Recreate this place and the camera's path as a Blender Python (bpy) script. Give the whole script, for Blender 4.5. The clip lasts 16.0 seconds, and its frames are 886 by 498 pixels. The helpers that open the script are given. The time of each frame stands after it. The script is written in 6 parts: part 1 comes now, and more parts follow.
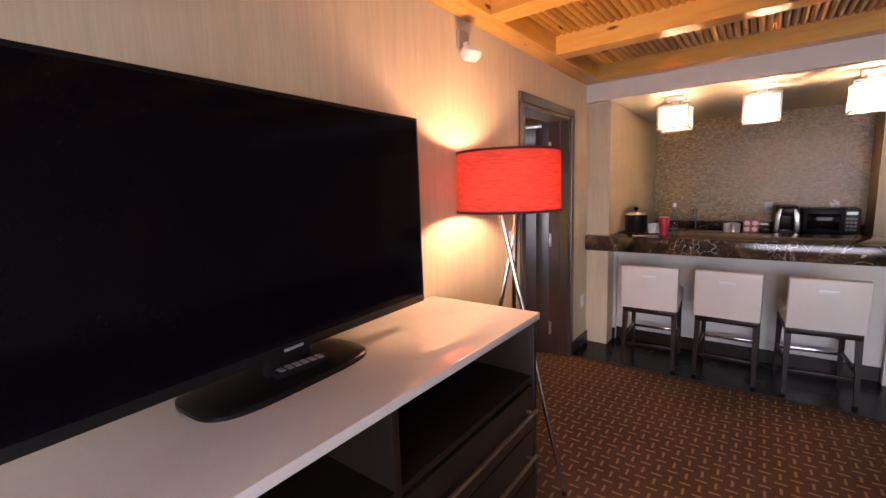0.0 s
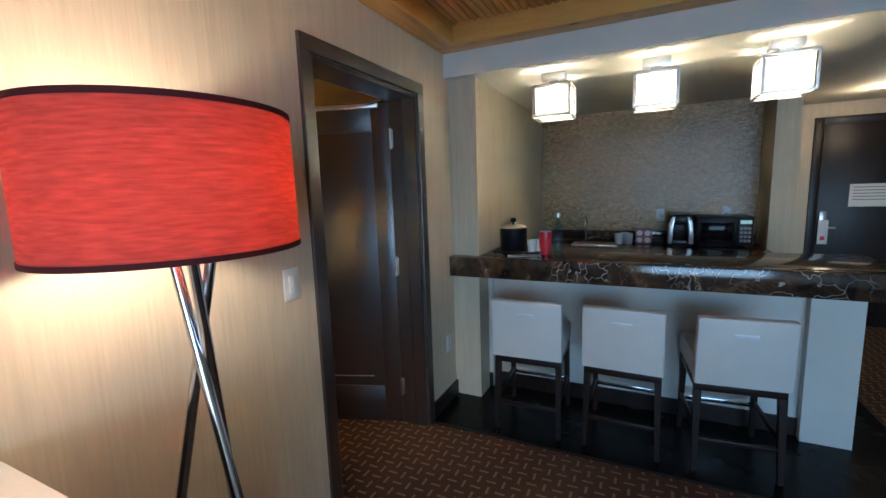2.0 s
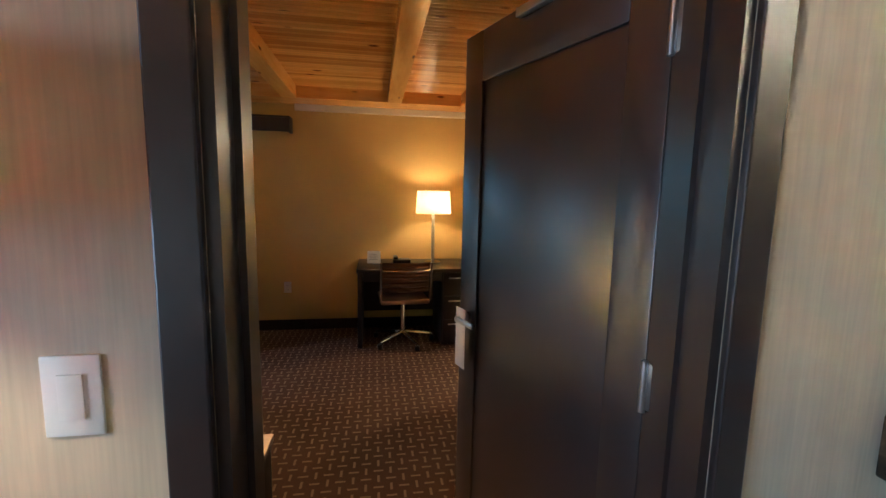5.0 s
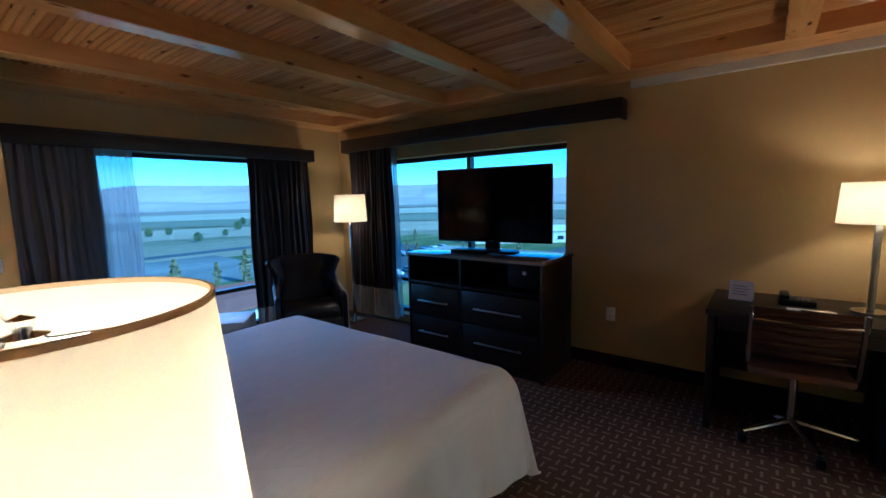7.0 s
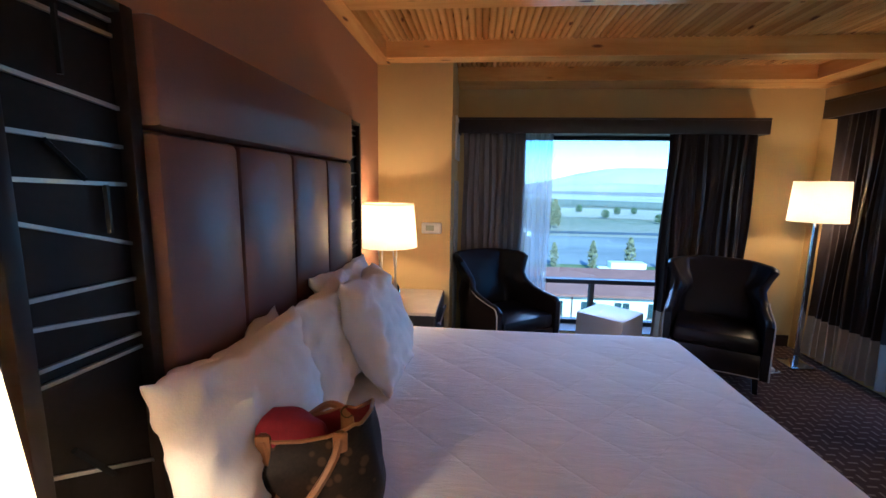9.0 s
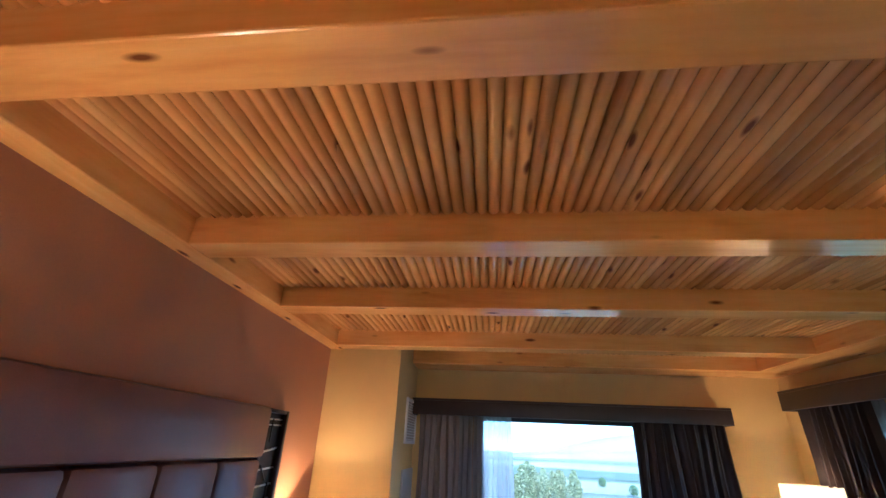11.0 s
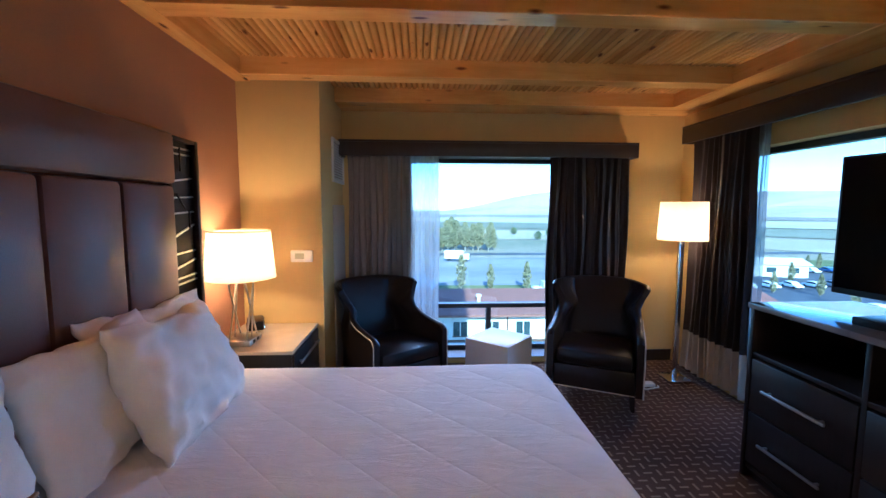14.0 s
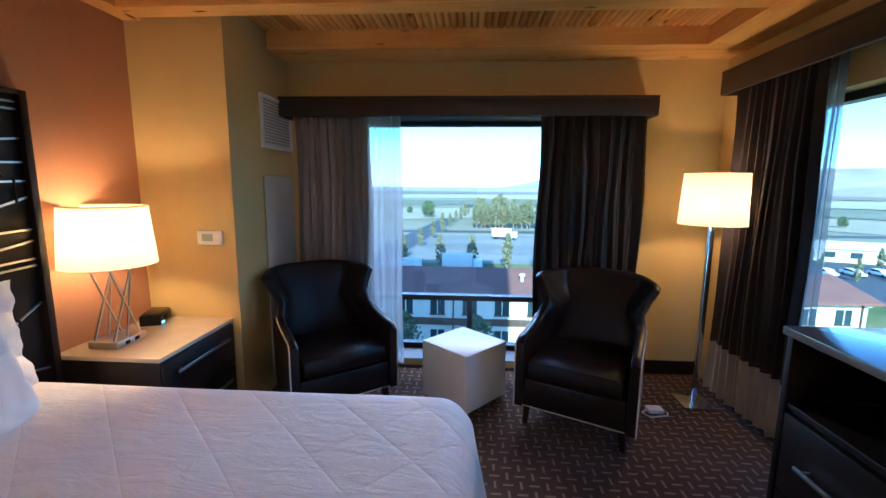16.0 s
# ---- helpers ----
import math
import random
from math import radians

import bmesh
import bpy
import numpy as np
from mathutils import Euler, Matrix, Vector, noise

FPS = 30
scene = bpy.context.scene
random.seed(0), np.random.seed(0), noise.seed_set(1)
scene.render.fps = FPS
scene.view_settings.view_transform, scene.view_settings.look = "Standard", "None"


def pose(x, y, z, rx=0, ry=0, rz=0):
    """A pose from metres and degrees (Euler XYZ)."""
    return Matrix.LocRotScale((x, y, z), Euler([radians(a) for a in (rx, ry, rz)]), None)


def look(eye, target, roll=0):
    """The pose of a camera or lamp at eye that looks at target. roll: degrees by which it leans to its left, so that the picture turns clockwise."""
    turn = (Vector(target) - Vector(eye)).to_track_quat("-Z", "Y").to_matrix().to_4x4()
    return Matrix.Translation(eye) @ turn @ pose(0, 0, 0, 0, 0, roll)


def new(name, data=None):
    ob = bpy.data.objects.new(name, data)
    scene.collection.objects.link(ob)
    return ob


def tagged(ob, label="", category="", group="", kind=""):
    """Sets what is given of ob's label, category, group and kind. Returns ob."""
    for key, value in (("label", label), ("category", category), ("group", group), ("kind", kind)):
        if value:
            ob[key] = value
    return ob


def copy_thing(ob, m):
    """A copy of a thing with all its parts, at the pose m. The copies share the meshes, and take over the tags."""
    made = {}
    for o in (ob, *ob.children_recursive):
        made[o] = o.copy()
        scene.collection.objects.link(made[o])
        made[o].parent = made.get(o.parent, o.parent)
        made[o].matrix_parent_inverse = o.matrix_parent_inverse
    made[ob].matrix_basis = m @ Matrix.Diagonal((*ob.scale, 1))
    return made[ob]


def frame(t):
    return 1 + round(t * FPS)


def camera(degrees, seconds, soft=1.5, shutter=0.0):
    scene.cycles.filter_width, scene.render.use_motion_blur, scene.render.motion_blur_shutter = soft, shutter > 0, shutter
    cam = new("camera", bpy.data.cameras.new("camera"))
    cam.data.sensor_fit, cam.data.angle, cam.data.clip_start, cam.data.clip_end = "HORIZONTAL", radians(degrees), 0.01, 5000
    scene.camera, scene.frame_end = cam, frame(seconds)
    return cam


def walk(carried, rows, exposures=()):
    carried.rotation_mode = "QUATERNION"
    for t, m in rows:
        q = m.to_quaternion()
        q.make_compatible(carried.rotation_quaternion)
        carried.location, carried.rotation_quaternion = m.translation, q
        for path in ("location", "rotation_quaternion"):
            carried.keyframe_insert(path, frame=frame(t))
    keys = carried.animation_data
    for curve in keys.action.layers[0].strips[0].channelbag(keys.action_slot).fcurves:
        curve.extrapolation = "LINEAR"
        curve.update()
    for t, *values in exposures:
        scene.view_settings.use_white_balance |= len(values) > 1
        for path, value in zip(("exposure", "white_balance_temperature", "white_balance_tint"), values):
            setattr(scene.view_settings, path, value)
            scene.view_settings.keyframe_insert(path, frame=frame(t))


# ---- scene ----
cam = camera(92.9, 16.0)
PATH = [
    (0, (1.28, -3.547, 1.498), (0.087, -1.966, 1.22), -2.0),
    (0.5, (1.271, -3.267, 1.507), (0.11, -1.662, 1.226), -2.3),
    (1, (1.207, -2.93, 1.505), (0.176, -1.241, 1.216), -2.0),
    (1.5, (1.186, -2.576, 1.52), (0.284, -0.813, 1.234), -2.2),
    (2, (1.208, -2.287, 1.496), (0.353, -0.5, 1.217), -1.9),
    (2.5, (1.194, -2.002, 1.498), (0.267, -0.25, 1.229), -2.0),
    (3, (1.161, -1.657, 1.492), (0.01, -0.037, 1.264), -1.4),
    (3.5, (1.122, -1.352, 1.463), (-0.307, 0.029, 1.239), -0.4),
    (4, (1.078, -1.097, 1.494), (-0.631, -0.089, 1.242), 0.3),
    (4.2, (1.021, -0.996, 1.481), (-0.761, -0.124, 1.232), 0.7),
    (6.3, (-0.033, -0.516, 1.445), (-1.917, -1.147, 1.189), -0.9),
    (6.5, (-0.112, -0.547, 1.453), (-1.938, -1.331, 1.202), -1.2),
    (7, (-0.31, -0.595, 1.466), (-1.883, -1.807, 1.227), -1.4),
    (7.5, (-0.491, -0.691, 1.455), (-1.876, -2.113, 1.212), -1.0),
    (8, (-0.703, -0.843, 1.487), (-1.859, -2.454, 1.226), -0.4),
    (8.5, (-0.816, -0.923, 1.446), (-1.358, -2.829, 1.175), -1.8),
    (8.7, (-0.87, -0.944, 1.454), (-1.104, -2.913, 1.193), -2.3),
    (9, (-0.974, -0.944, 1.473), (-0.802, -2.913, 1.166), 0.9),
    (9.5, (-1.16, -0.981, 1.506), (-0.777, -2.928, 1.249), 0.9),
    (10, (-1.354, -0.983, 1.59), (-0.956, -2.943, 1.61), 1.9),
    (10.2, (-1.397, -0.961, 1.625), (-1.043, -2.924, 1.772), 2.1),
    (11.3, (-1.43, -0.94, 1.68), (-1.25, -2.68, 2.62), 3.0),
    (12.3, (-1.445, -0.936, 1.691), (-1.43, -2.737, 2.561), 3.8),
    (12.5, (-1.451, -0.973, 1.668), (-1.453, -2.824, 2.424), 3.0),
    (13, (-1.446, -1.08, 1.569), (-1.471, -3.064, 1.822), 1.4),
    (13.5, (-1.429, -1.102, 1.495), (-1.461, -3.101, 1.428), 0.7),
    (14, (-1.444, -1.13, 1.471), (-1.554, -3.117, 1.281), 0.2),
    (14.5, (-1.591, -1.175, 1.461), (-1.957, -3.127, 1.224), 0.6),
    (15, (-1.788, -1.306, 1.464), (-2.116, -3.262, 1.201), -0.0),
    (15.5, (-1.946, -1.52, 1.445), (-2.012, -3.5, 1.166), -0.0),
    (16, (-2.122, -1.799, 1.447), (-2.001, -3.773, 1.148), 0.5),
]
EXPOSURES = [(0.0, 2.3, 9300, 44), (0.6, 2.2, 7200, 28), (1.0, 2.12, 6150, 13), (2.0, 1.8, 5700, 5), (3.0, 1.85, 5900, 6), (4.2, 1.95, 6100, 8),
             (6.3, 2.95, 4350, 5), (7.0, 1.2, 4050, 4), (7.5, 1.05, 4050, 4), (8.0, 1.65, 4300, 6), (8.5, 2.05, 4750, 12), (9.0, 2.05, 4800, 14),
             (9.5, 1.9, 4700, 12), (10.0, 2.45, 4900, 14), (12.3, 2.8, 4900, 18), (13.0, 2.68, 4850, 18), (14.0, 2.35, 5000, 15), (16.0, 2.2, 5300, 13)]
walk(cam, [(t, look(e, g, r)) for t, e, g, r in PATH], EXPOSURES)

# ---- world, sun and large lights ----
world = bpy.data.worlds.new("sky")
scene.world = world
world.use_nodes = True
wn = world.node_tree.nodes
sky = wn.new("ShaderNodeTexSky")
sky.sky_type = "NISHITA"
sky.sun_disc = False
sky.sun_elevation = radians(29)
sky.sun_rotation = radians(2)
sky.altitude = 300
sky.air_density, sky.dust_density, sky.ozone_density = 1.0, 0.3, 4.0
wn["Background"].inputs[1].default_value = 0.15
world.node_tree.links.new(sky.outputs[0], wn["Background"].inputs[0])

sun = new("sun", bpy.data.lights.new("sun", "SUN"))
sun.data.energy, sun.data.angle, sun.data.color = 4.2, radians(0.5), (1.0, 0.84, 0.62)
sun.matrix_world = look((2, 57, 31), (0, 0, 0))


def lamp(name, place, watts, colour, radius=0.04):
    ob = new(name, bpy.data.lights.new(name, "POINT"))
    ob.data.energy, ob.data.color, ob.data.shadow_soft_size = watts, colour, radius
    ob.location = place
    return ob


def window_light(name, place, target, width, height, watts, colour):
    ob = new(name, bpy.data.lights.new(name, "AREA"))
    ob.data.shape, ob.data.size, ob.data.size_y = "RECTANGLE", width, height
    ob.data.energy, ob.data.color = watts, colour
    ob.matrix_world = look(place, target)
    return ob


WARM = (1.0, 0.66, 0.32)
SOFT = (1.0, 0.74, 0.45)
lamp("red_lamp_bulb", (0.305, -1.719, 1.51), 6, (1.0, 0.84, 0.64), 0.045)
lamp("bedside_bulb", (-0.350, -3.745, 1.20), 3.7, WARM)
lamp("bedside_bulb", (-0.378, -1.167, 1.17), 4.6, WARM)
lamp("floor_lamp_bulb", (-3.66, -4.58, 1.33), 3.7, WARM)
lamp("desk_lamp_bulb", (-3.585, -0.105, 1.40), 3.2, WARM)
for lx in (0.66, 1.25, 1.86):
    lamp("ceiling_bulb", (lx, 0.62, 2.03), 4.8, (1.0, 0.84, 0.64))
lamp("entry_bulb", (2.93, 2.48, 2.12), 1.6, SOFT)
lamp("vanity_bulb", (-3.0, 1.7, 2.0), 14, SOFT)
window_light("living_window_sky", (3.0, -6.42, 1.30), (2.2, 0.0, -2.2), 3.2, 1.9, 44, (0.40, 0.65, 1.0))
# bedroom lamp: added outside above the view, to lift the daylight on the bed
window_light("bedroom_fill_light", (-2.3, -9.0, 3.25), (-1.5, -2.4, 0.7), 5.0, 0.8, 86, (0.84, 0.87, 1.0))

# ---- materials ----
def shader(name, colour, rough=0.5, metal=0.0, spec=0.5):
    m = bpy.data.materials.new(name)
    m.use_nodes = True
    b = m.node_tree.nodes["Principled BSDF"]
    b.inputs["Base Color"].default_value = (*colour, 1)
    b.inputs["Roughness"].default_value = rough
    b.inputs["Metallic"].default_value = metal
    b.inputs["Specular IOR Level"].default_value = spec
    return m, m.node_tree, b


def node(tree, kind, **values):
    n = tree.nodes.new(kind)
    for key, value in values.items():
        n.inputs[key.replace("_", " ")].default_value = value
    return n


def coords(tree, scale=(1, 1, 1), turn=(0, 0, 0), which="Object"):
    tc = tree.nodes.new("ShaderNodeTexCoord")
    mp = tree.nodes.new("ShaderNodeMapping")
    mp.inputs["Scale"].default_value = scale
    mp.inputs["Rotation"].default_value = [radians(a) for a in turn]
    tree.links.new(tc.outputs[which], mp.inputs[0])
    return mp.outputs[0]


def noise_at(tree, vec, scale, detail=3.0, rough=0.55, distortion=0.0):
    n = node(tree, "ShaderNodeTexNoise", Scale=scale, Detail=detail, Roughness=rough, Distortion=distortion)
    tree.links.new(vec, n.inputs["Vector"])
    return n.outputs[0]


def ramp(tree, fac, stops):
    r = tree.nodes.new("ShaderNodeValToRGB")
    els = r.color_ramp.elements
    els[0].position, els[0].color = stops[0][0], (*stops[0][1], 1)
    els[1].position, els[1].color = stops[-1][0], (*stops[-1][1], 1)
    for p, c in stops[1:-1]:
        e = els.new(p)
        e.color = (*c, 1)
    tree.links.new(fac, r.inputs[0])
    return r.outputs[0]


def mixed(tree, fac, a, b, mode="MIX"):
    n = tree.nodes.new("ShaderNodeMix")
    n.data_type, n.blend_type = "RGBA", mode
    for value, slot in ((fac, n.inputs[0]), (a, n.inputs[6]), (b, n.inputs[7])):
        if isinstance(value, (float, int)):
            slot.default_value = value
        elif isinstance(value, tuple):
            slot.default_value = (*value, 1)
        else:
            tree.links.new(value, slot)
    return n.outputs[2]


def calc(tree, op, a, b=0.0, c=0.0):
    n = tree.nodes.new("ShaderNodeMath")
    n.operation = op
    for i, value in enumerate((a, b, c)):
        if isinstance(value, (float, int)):
            n.inputs[i].default_value = value
        else:
            tree.links.new(value, n.inputs[i])
    return n.outputs[0]


def bump(tree, b, height, strength=0.3, distance=0.01):
    n = node(tree, "ShaderNodeBump", Strength=strength, Distance=distance)
    tree.links.new(height, n.inputs["Height"])
    tree.links.new(n.outputs[0], b.inputs["Normal"])


def mottled(name, colour, rough=0.5, metal=0.0, vary=0.18, scale=6.0, grain=80.0, relief=0.15, stretch=(1, 1, 1), spec=0.5):
    """A surface with two scales of variation: broad stains and fine grain."""
    m, t, b = shader(name, colour, rough, metal, spec)
    v = coords(t, stretch)
    big = noise_at(t, v, scale, 3)
    fine = noise_at(t, v, grain, 2)
    lo, hi = tuple(c * (1 - vary) for c in colour), tuple(min(1, c * (1 + vary)) for c in colour)
    both = calc(t, "ADD", calc(t, "MULTIPLY", big, 0.6), calc(t, "MULTIPLY", fine, 0.4))
    t.links.new(ramp(t, both, [(0.3, lo), (0.7, hi)]), b.inputs["Base Color"])
    t.links.new(calc(t, "ADD", rough - 0.08, calc(t, "MULTIPLY", big, 0.16)), b.inputs["Roughness"])
    if relief:
        bump(t, b, fine, relief, 0.004)
    return m


def pine(name, stretch, varied=False):
    m, t, b = shader(name, (0.6, 0.33, 0.11), 0.17)
    v = coords(t, stretch)
    grain = noise_at(t, v, 6.0, 5, 0.6, 0.6)
    fine = noise_at(t, v, 40.0, 2)
    tone = ramp(t, calc(t, "ADD", calc(t, "MULTIPLY", grain, 0.75), calc(t, "MULTIPLY", fine, 0.25)),
                [(0.25, (0.58, 0.23, 0.045)), (0.5, (0.79, 0.41, 0.100)), (0.75, (0.89, 0.53, 0.17))])
    if varied:
        geo = t.nodes.new("ShaderNodeNewGeometry")
        tone = mixed(t, 1.0, tone, ramp(t, geo.outputs["Random Per Island"], [(0.0, (0.62, 0.52, 0.42)), (0.5, (0.88, 0.84, 0.80)), (1.0, (1, 1, 1))]), "MULTIPLY")
    soft = tuple(max(s, 0.30) for s in stretch)
    knots = node(t, "ShaderNodeTexVoronoi", Scale=10.5)
    t.links.new(coords(t, soft), knots.inputs["Vector"])
    spot = ramp(t, knots.outputs["Distance"], [(0.07, (1, 1, 1)), (0.15, (0, 0, 0))])
    pick = calc(t, "GREATER_THAN", noise_at(t, coords(t, soft), 1.9, 1), 0.36)
    t.links.new(mixed(t, calc(t, "MULTIPLY", spot, pick), tone, (0.17, 0.06, 0.02)), b.inputs["Base Color"])
    bump(t, b, fine, 0.12, 0.003)
    return m


def carpet(name):
    """Brown cut pile with short tan dashes laid crosswise by turns."""
    m, t, b = shader(name, (0.08, 0.045, 0.03), 0.95, 0, 0.1)
    v = coords(t, (1, 1, 1), (0, 0, 0))
    sep = t.nodes.new("ShaderNodeSeparateXYZ")
    t.links.new(v, sep.inputs[0])
    cell = 0.064
    u, w = calc(t, "DIVIDE", sep.outputs[0], cell), calc(t, "DIVIDE", sep.outputs[1], cell)
    odd = calc(t, "MODULO", calc(t, "ADD", calc(t, "ABSOLUTE", calc(t, "FLOOR", u)), calc(t, "ABSOLUTE", calc(t, "FLOOR", w))), 2.0)
    odd = calc(t, "GREATER_THAN", odd, 0.5)
    fu, fw = calc(t, "ABSOLUTE", calc(t, "SUBTRACT", calc(t, "FRACT", u), 0.5)), calc(t, "ABSOLUTE", calc(t, "SUBTRACT", calc(t, "FRACT", w), 0.5))
    flat = calc(t, "MULTIPLY", calc(t, "LESS_THAN", fu, 0.40), calc(t, "LESS_THAN", fw, 0.10))
    tall = calc(t, "MULTIPLY", calc(t, "LESS_THAN", fw, 0.40), calc(t, "LESS_THAN", fu, 0.10))
    dash = calc(t, "ADD", calc(t, "MULTIPLY", flat, odd), calc(t, "MULTIPLY", tall, calc(t, "SUBTRACT", 1.0, odd)))
    fuzz = noise_at(t, v, 260.0, 2)
    broad = noise_at(t, v, 1.6, 3)
    dash = calc(t, "MULTIPLY", dash, calc(t, "ADD", 0.25, calc(t, "MULTIPLY", fuzz, 0.9)))
    base = ramp(t, calc(t, "ADD", calc(t, "MULTIPLY", fuzz, 0.5), calc(t, "MULTIPLY", broad, 0.5)),
                [(0.3, (0.050, 0.028, 0.019)), (0.7, (0.122, 0.067, 0.043))])
    t.links.new(mixed(t, dash, base, (0.29, 0.205, 0.135)), b.inputs["Base Color"])
    bump(t, b, fuzz, 0.5, 0.004)
    return m


def marble(name):
    m, t, b = shader(name, (0.05, 0.03, 0.02), 0.12)
    v = coords(t)
    warp = noise_at(t, v, 5.0, 6, 0.6, 1.2)
    vein = node(t, "ShaderNodeTexVoronoi", Scale=7.0)
    vein.feature = "DISTANCE_TO_EDGE"
    add = t.nodes.new("ShaderNodeVectorMath")
    t.links.new(v, add.inputs[0])
    n2 = node(t, "ShaderNodeTexNoise", Scale=2.6, Detail=4.0)
    t.links.new(v, n2.inputs["Vector"])
    t.links.new(n2.outputs["Color"], add.inputs[1])
    t.links.new(add.outputs[0], vein.inputs["Vector"])
    line = ramp(t, vein.outputs["Distance"], [(0.0, (1, 1, 1)), (0.028, (0, 0, 0))])
    body = ramp(t, warp, [(0.35, (0.012, 0.009, 0.008)), (0.55, (0.06, 0.032, 0.018)), (0.72, (0.22, 0.12, 0.06))])
    some = ramp(t, noise_at(t, v, 2.3, 3), [(0.47, (0, 0, 0)), (0.64, (1, 1, 1))])
    t.links.new(mixed(t, calc(t, "MULTIPLY", line, some), body, (0.55, 0.48, 0.42)), b.inputs["Base Color"])
    return m


def striped_paper(name, colour):
    """Wall vinyl with faint upright streaks."""
    m, t, b = shader(name, colour, 0.55, 0, 0.35)
    v = coords(t, (1, 1, 0.05))
    s1, s2 = noise_at(t, v, 26, 3), noise_at(t, v, 120, 2)
    both = calc(t, "ADD", calc(t, "MULTIPLY", s1, 0.5), calc(t, "MULTIPLY", s2, 0.5))
    t.links.new(ramp(t, both, [(0.3, tuple(c * 0.86 for c in colour)), (0.7, tuple(min(1, c * 1.1) for c in colour))]), b.inputs["Base Color"])
    bump(t, b, s2, 0.12, 0.002)
    return m


def shade_cloth(name, colour, through_colour, slub=False):
    m, t, b = shader(name, colour, 0.9, 0, 0.1)
    out = t.nodes["Material Output"]
    v = coords(t, (1, 1, 9) if slub else (1, 1, 1))
    weave = noise_at(t, v, 18 if slub else 520, 4)
    c = ramp(t, weave, [(0.35, tuple(k * (0.8 if slub else 0.96) for k in colour)), (0.7, tuple(min(1, k * (1.14 if slub else 1.02)) for k in colour))])
    t.links.new(c, b.inputs["Base Color"])
    tl = node(t, "ShaderNodeBsdfTranslucent")
    c2 = ramp(t, weave, [(0.35, tuple(k * (0.7 if slub else 0.96) for k in through_colour)), (0.7, through_colour)])
    t.links.new(c2, tl.inputs[0])
    mx = t.nodes.new("ShaderNodeMixShader")
    mx.inputs[0].default_value = 0.4 if slub else 0.62
    t.links.new(b.outputs[0], mx.inputs[1])
    t.links.new(tl.outputs[0], mx.inputs[2])
    t.links.new(mx.outputs[0], out.inputs[0])
    bump(t, b, weave, 0.2, 0.002)
    return m


def quilt(name, colour, cell=0.155):
    """White cotton with lozenge stitching and soft wrinkles."""
    m, t, b = shader(name, colour, 0.85, 0, 0.2)
    v = coords(t)
    sep = t.nodes.new("ShaderNodeSeparateXYZ")
    t.links.new(v, sep.inputs[0])
    p, q = calc(t, "ADD", sep.outputs[0], sep.outputs[1]), calc(t, "SUBTRACT", sep.outputs[0], sep.outputs[1])
    fp = calc(t, "PINGPONG", calc(t, "DIVIDE", p, cell), 1.0)
    fq = calc(t, "PINGPONG", calc(t, "DIVIDE", q, cell), 1.0)
    puff = calc(t, "POWER", calc(t, "MULTIPLY", calc(t, "SINE", calc(t, "MULTIPLY", fp, math.pi / 2)), calc(t, "SINE", calc(t, "MULTIPLY", fq, math.pi / 2))), 0.4)
    wrinkle = noise_at(t, coords(t, (1, 3.4, 1), (0, 0, 25)), 5, 6, 0.66, 0.9)
    fine = noise_at(t, v, 300, 2)
    h = calc(t, "ADD", calc(t, "ADD", calc(t, "MULTIPLY", puff, 0.45), calc(t, "MULTIPLY", wrinkle, 0.75)), calc(t, "MULTIPLY", fine, 0.05))
    bump(t, b, h, 0.30, 0.025)
    # shade in the wrinkle hollows is put into the base colour
    t.links.new(ramp(t, wrinkle, [(0.3, tuple(c * 0.93 for c in colour)), (0.7, colour)]), b.inputs["Base Color"])
    return m


def glass_pane(name):
    """Clear thin pane: light goes straight through, the surface mirrors by Fresnel."""
    m, t, b = shader(name, (0.93, 0.97, 1.0), 0.0)
    clear = node(t, "ShaderNodeBsdfTransparent", Color=(0.68, 0.88, 0.98, 1))
    gloss = node(t, "ShaderNodeBsdfGlossy", Roughness=0.01)
    face = node(t, "ShaderNodeLayerWeight", Blend=0.5)
    fres = calc(t, "ADD", 0.035, calc(t, "MULTIPLY", calc(t, "POWER", face.outputs["Facing"], 5.0), 0.6))
    mx = t.nodes.new("ShaderNodeMixShader")
    t.links.new(fres, mx.inputs[0])
    t.links.new(clear.outputs[0], mx.inputs[1])
    t.links.new(gloss.outputs[0], mx.inputs[2])
    t.links.new(mx.outputs[0], t.nodes["Material Output"].inputs[0])
    return m


def stone_mix(name):
    """Split stones, each of its own tone."""
    m, t, b = shader(name, (0.3, 0.26, 0.22), 0.27)
    geo = t.nodes.new("ShaderNodeNewGeometry")
    v = coords(t)
    fine = noise_at(t, v, 110, 3)
    tone = ramp(t, geo.outputs["Random Per Island"], [(0.0, (0.27, 0.165, 0.070)), (0.35, (0.35, 0.22, 0.095)), (0.7, (0.41, 0.265, 0.12)), (1.0, (0.54, 0.37, 0.18))])
    t.links.new(mixed(t, 0.45, tone, ramp(t, fine, [(0.3, (0.3, 0.3, 0.3)), (0.7, (1, 1, 1))]), "MULTIPLY"), b.inputs["Base Color"])
    bump(t, b, fine, 0.5, 0.004)
    return m


def glow(name, colour, strength):
    m, t, b = shader(name, (0.9, 0.9, 0.9), 0.4)
    b.inputs["Emission Color"].default_value = (*colour, 1)
    b.inputs["Emission Strength"].default_value = strength
    return m


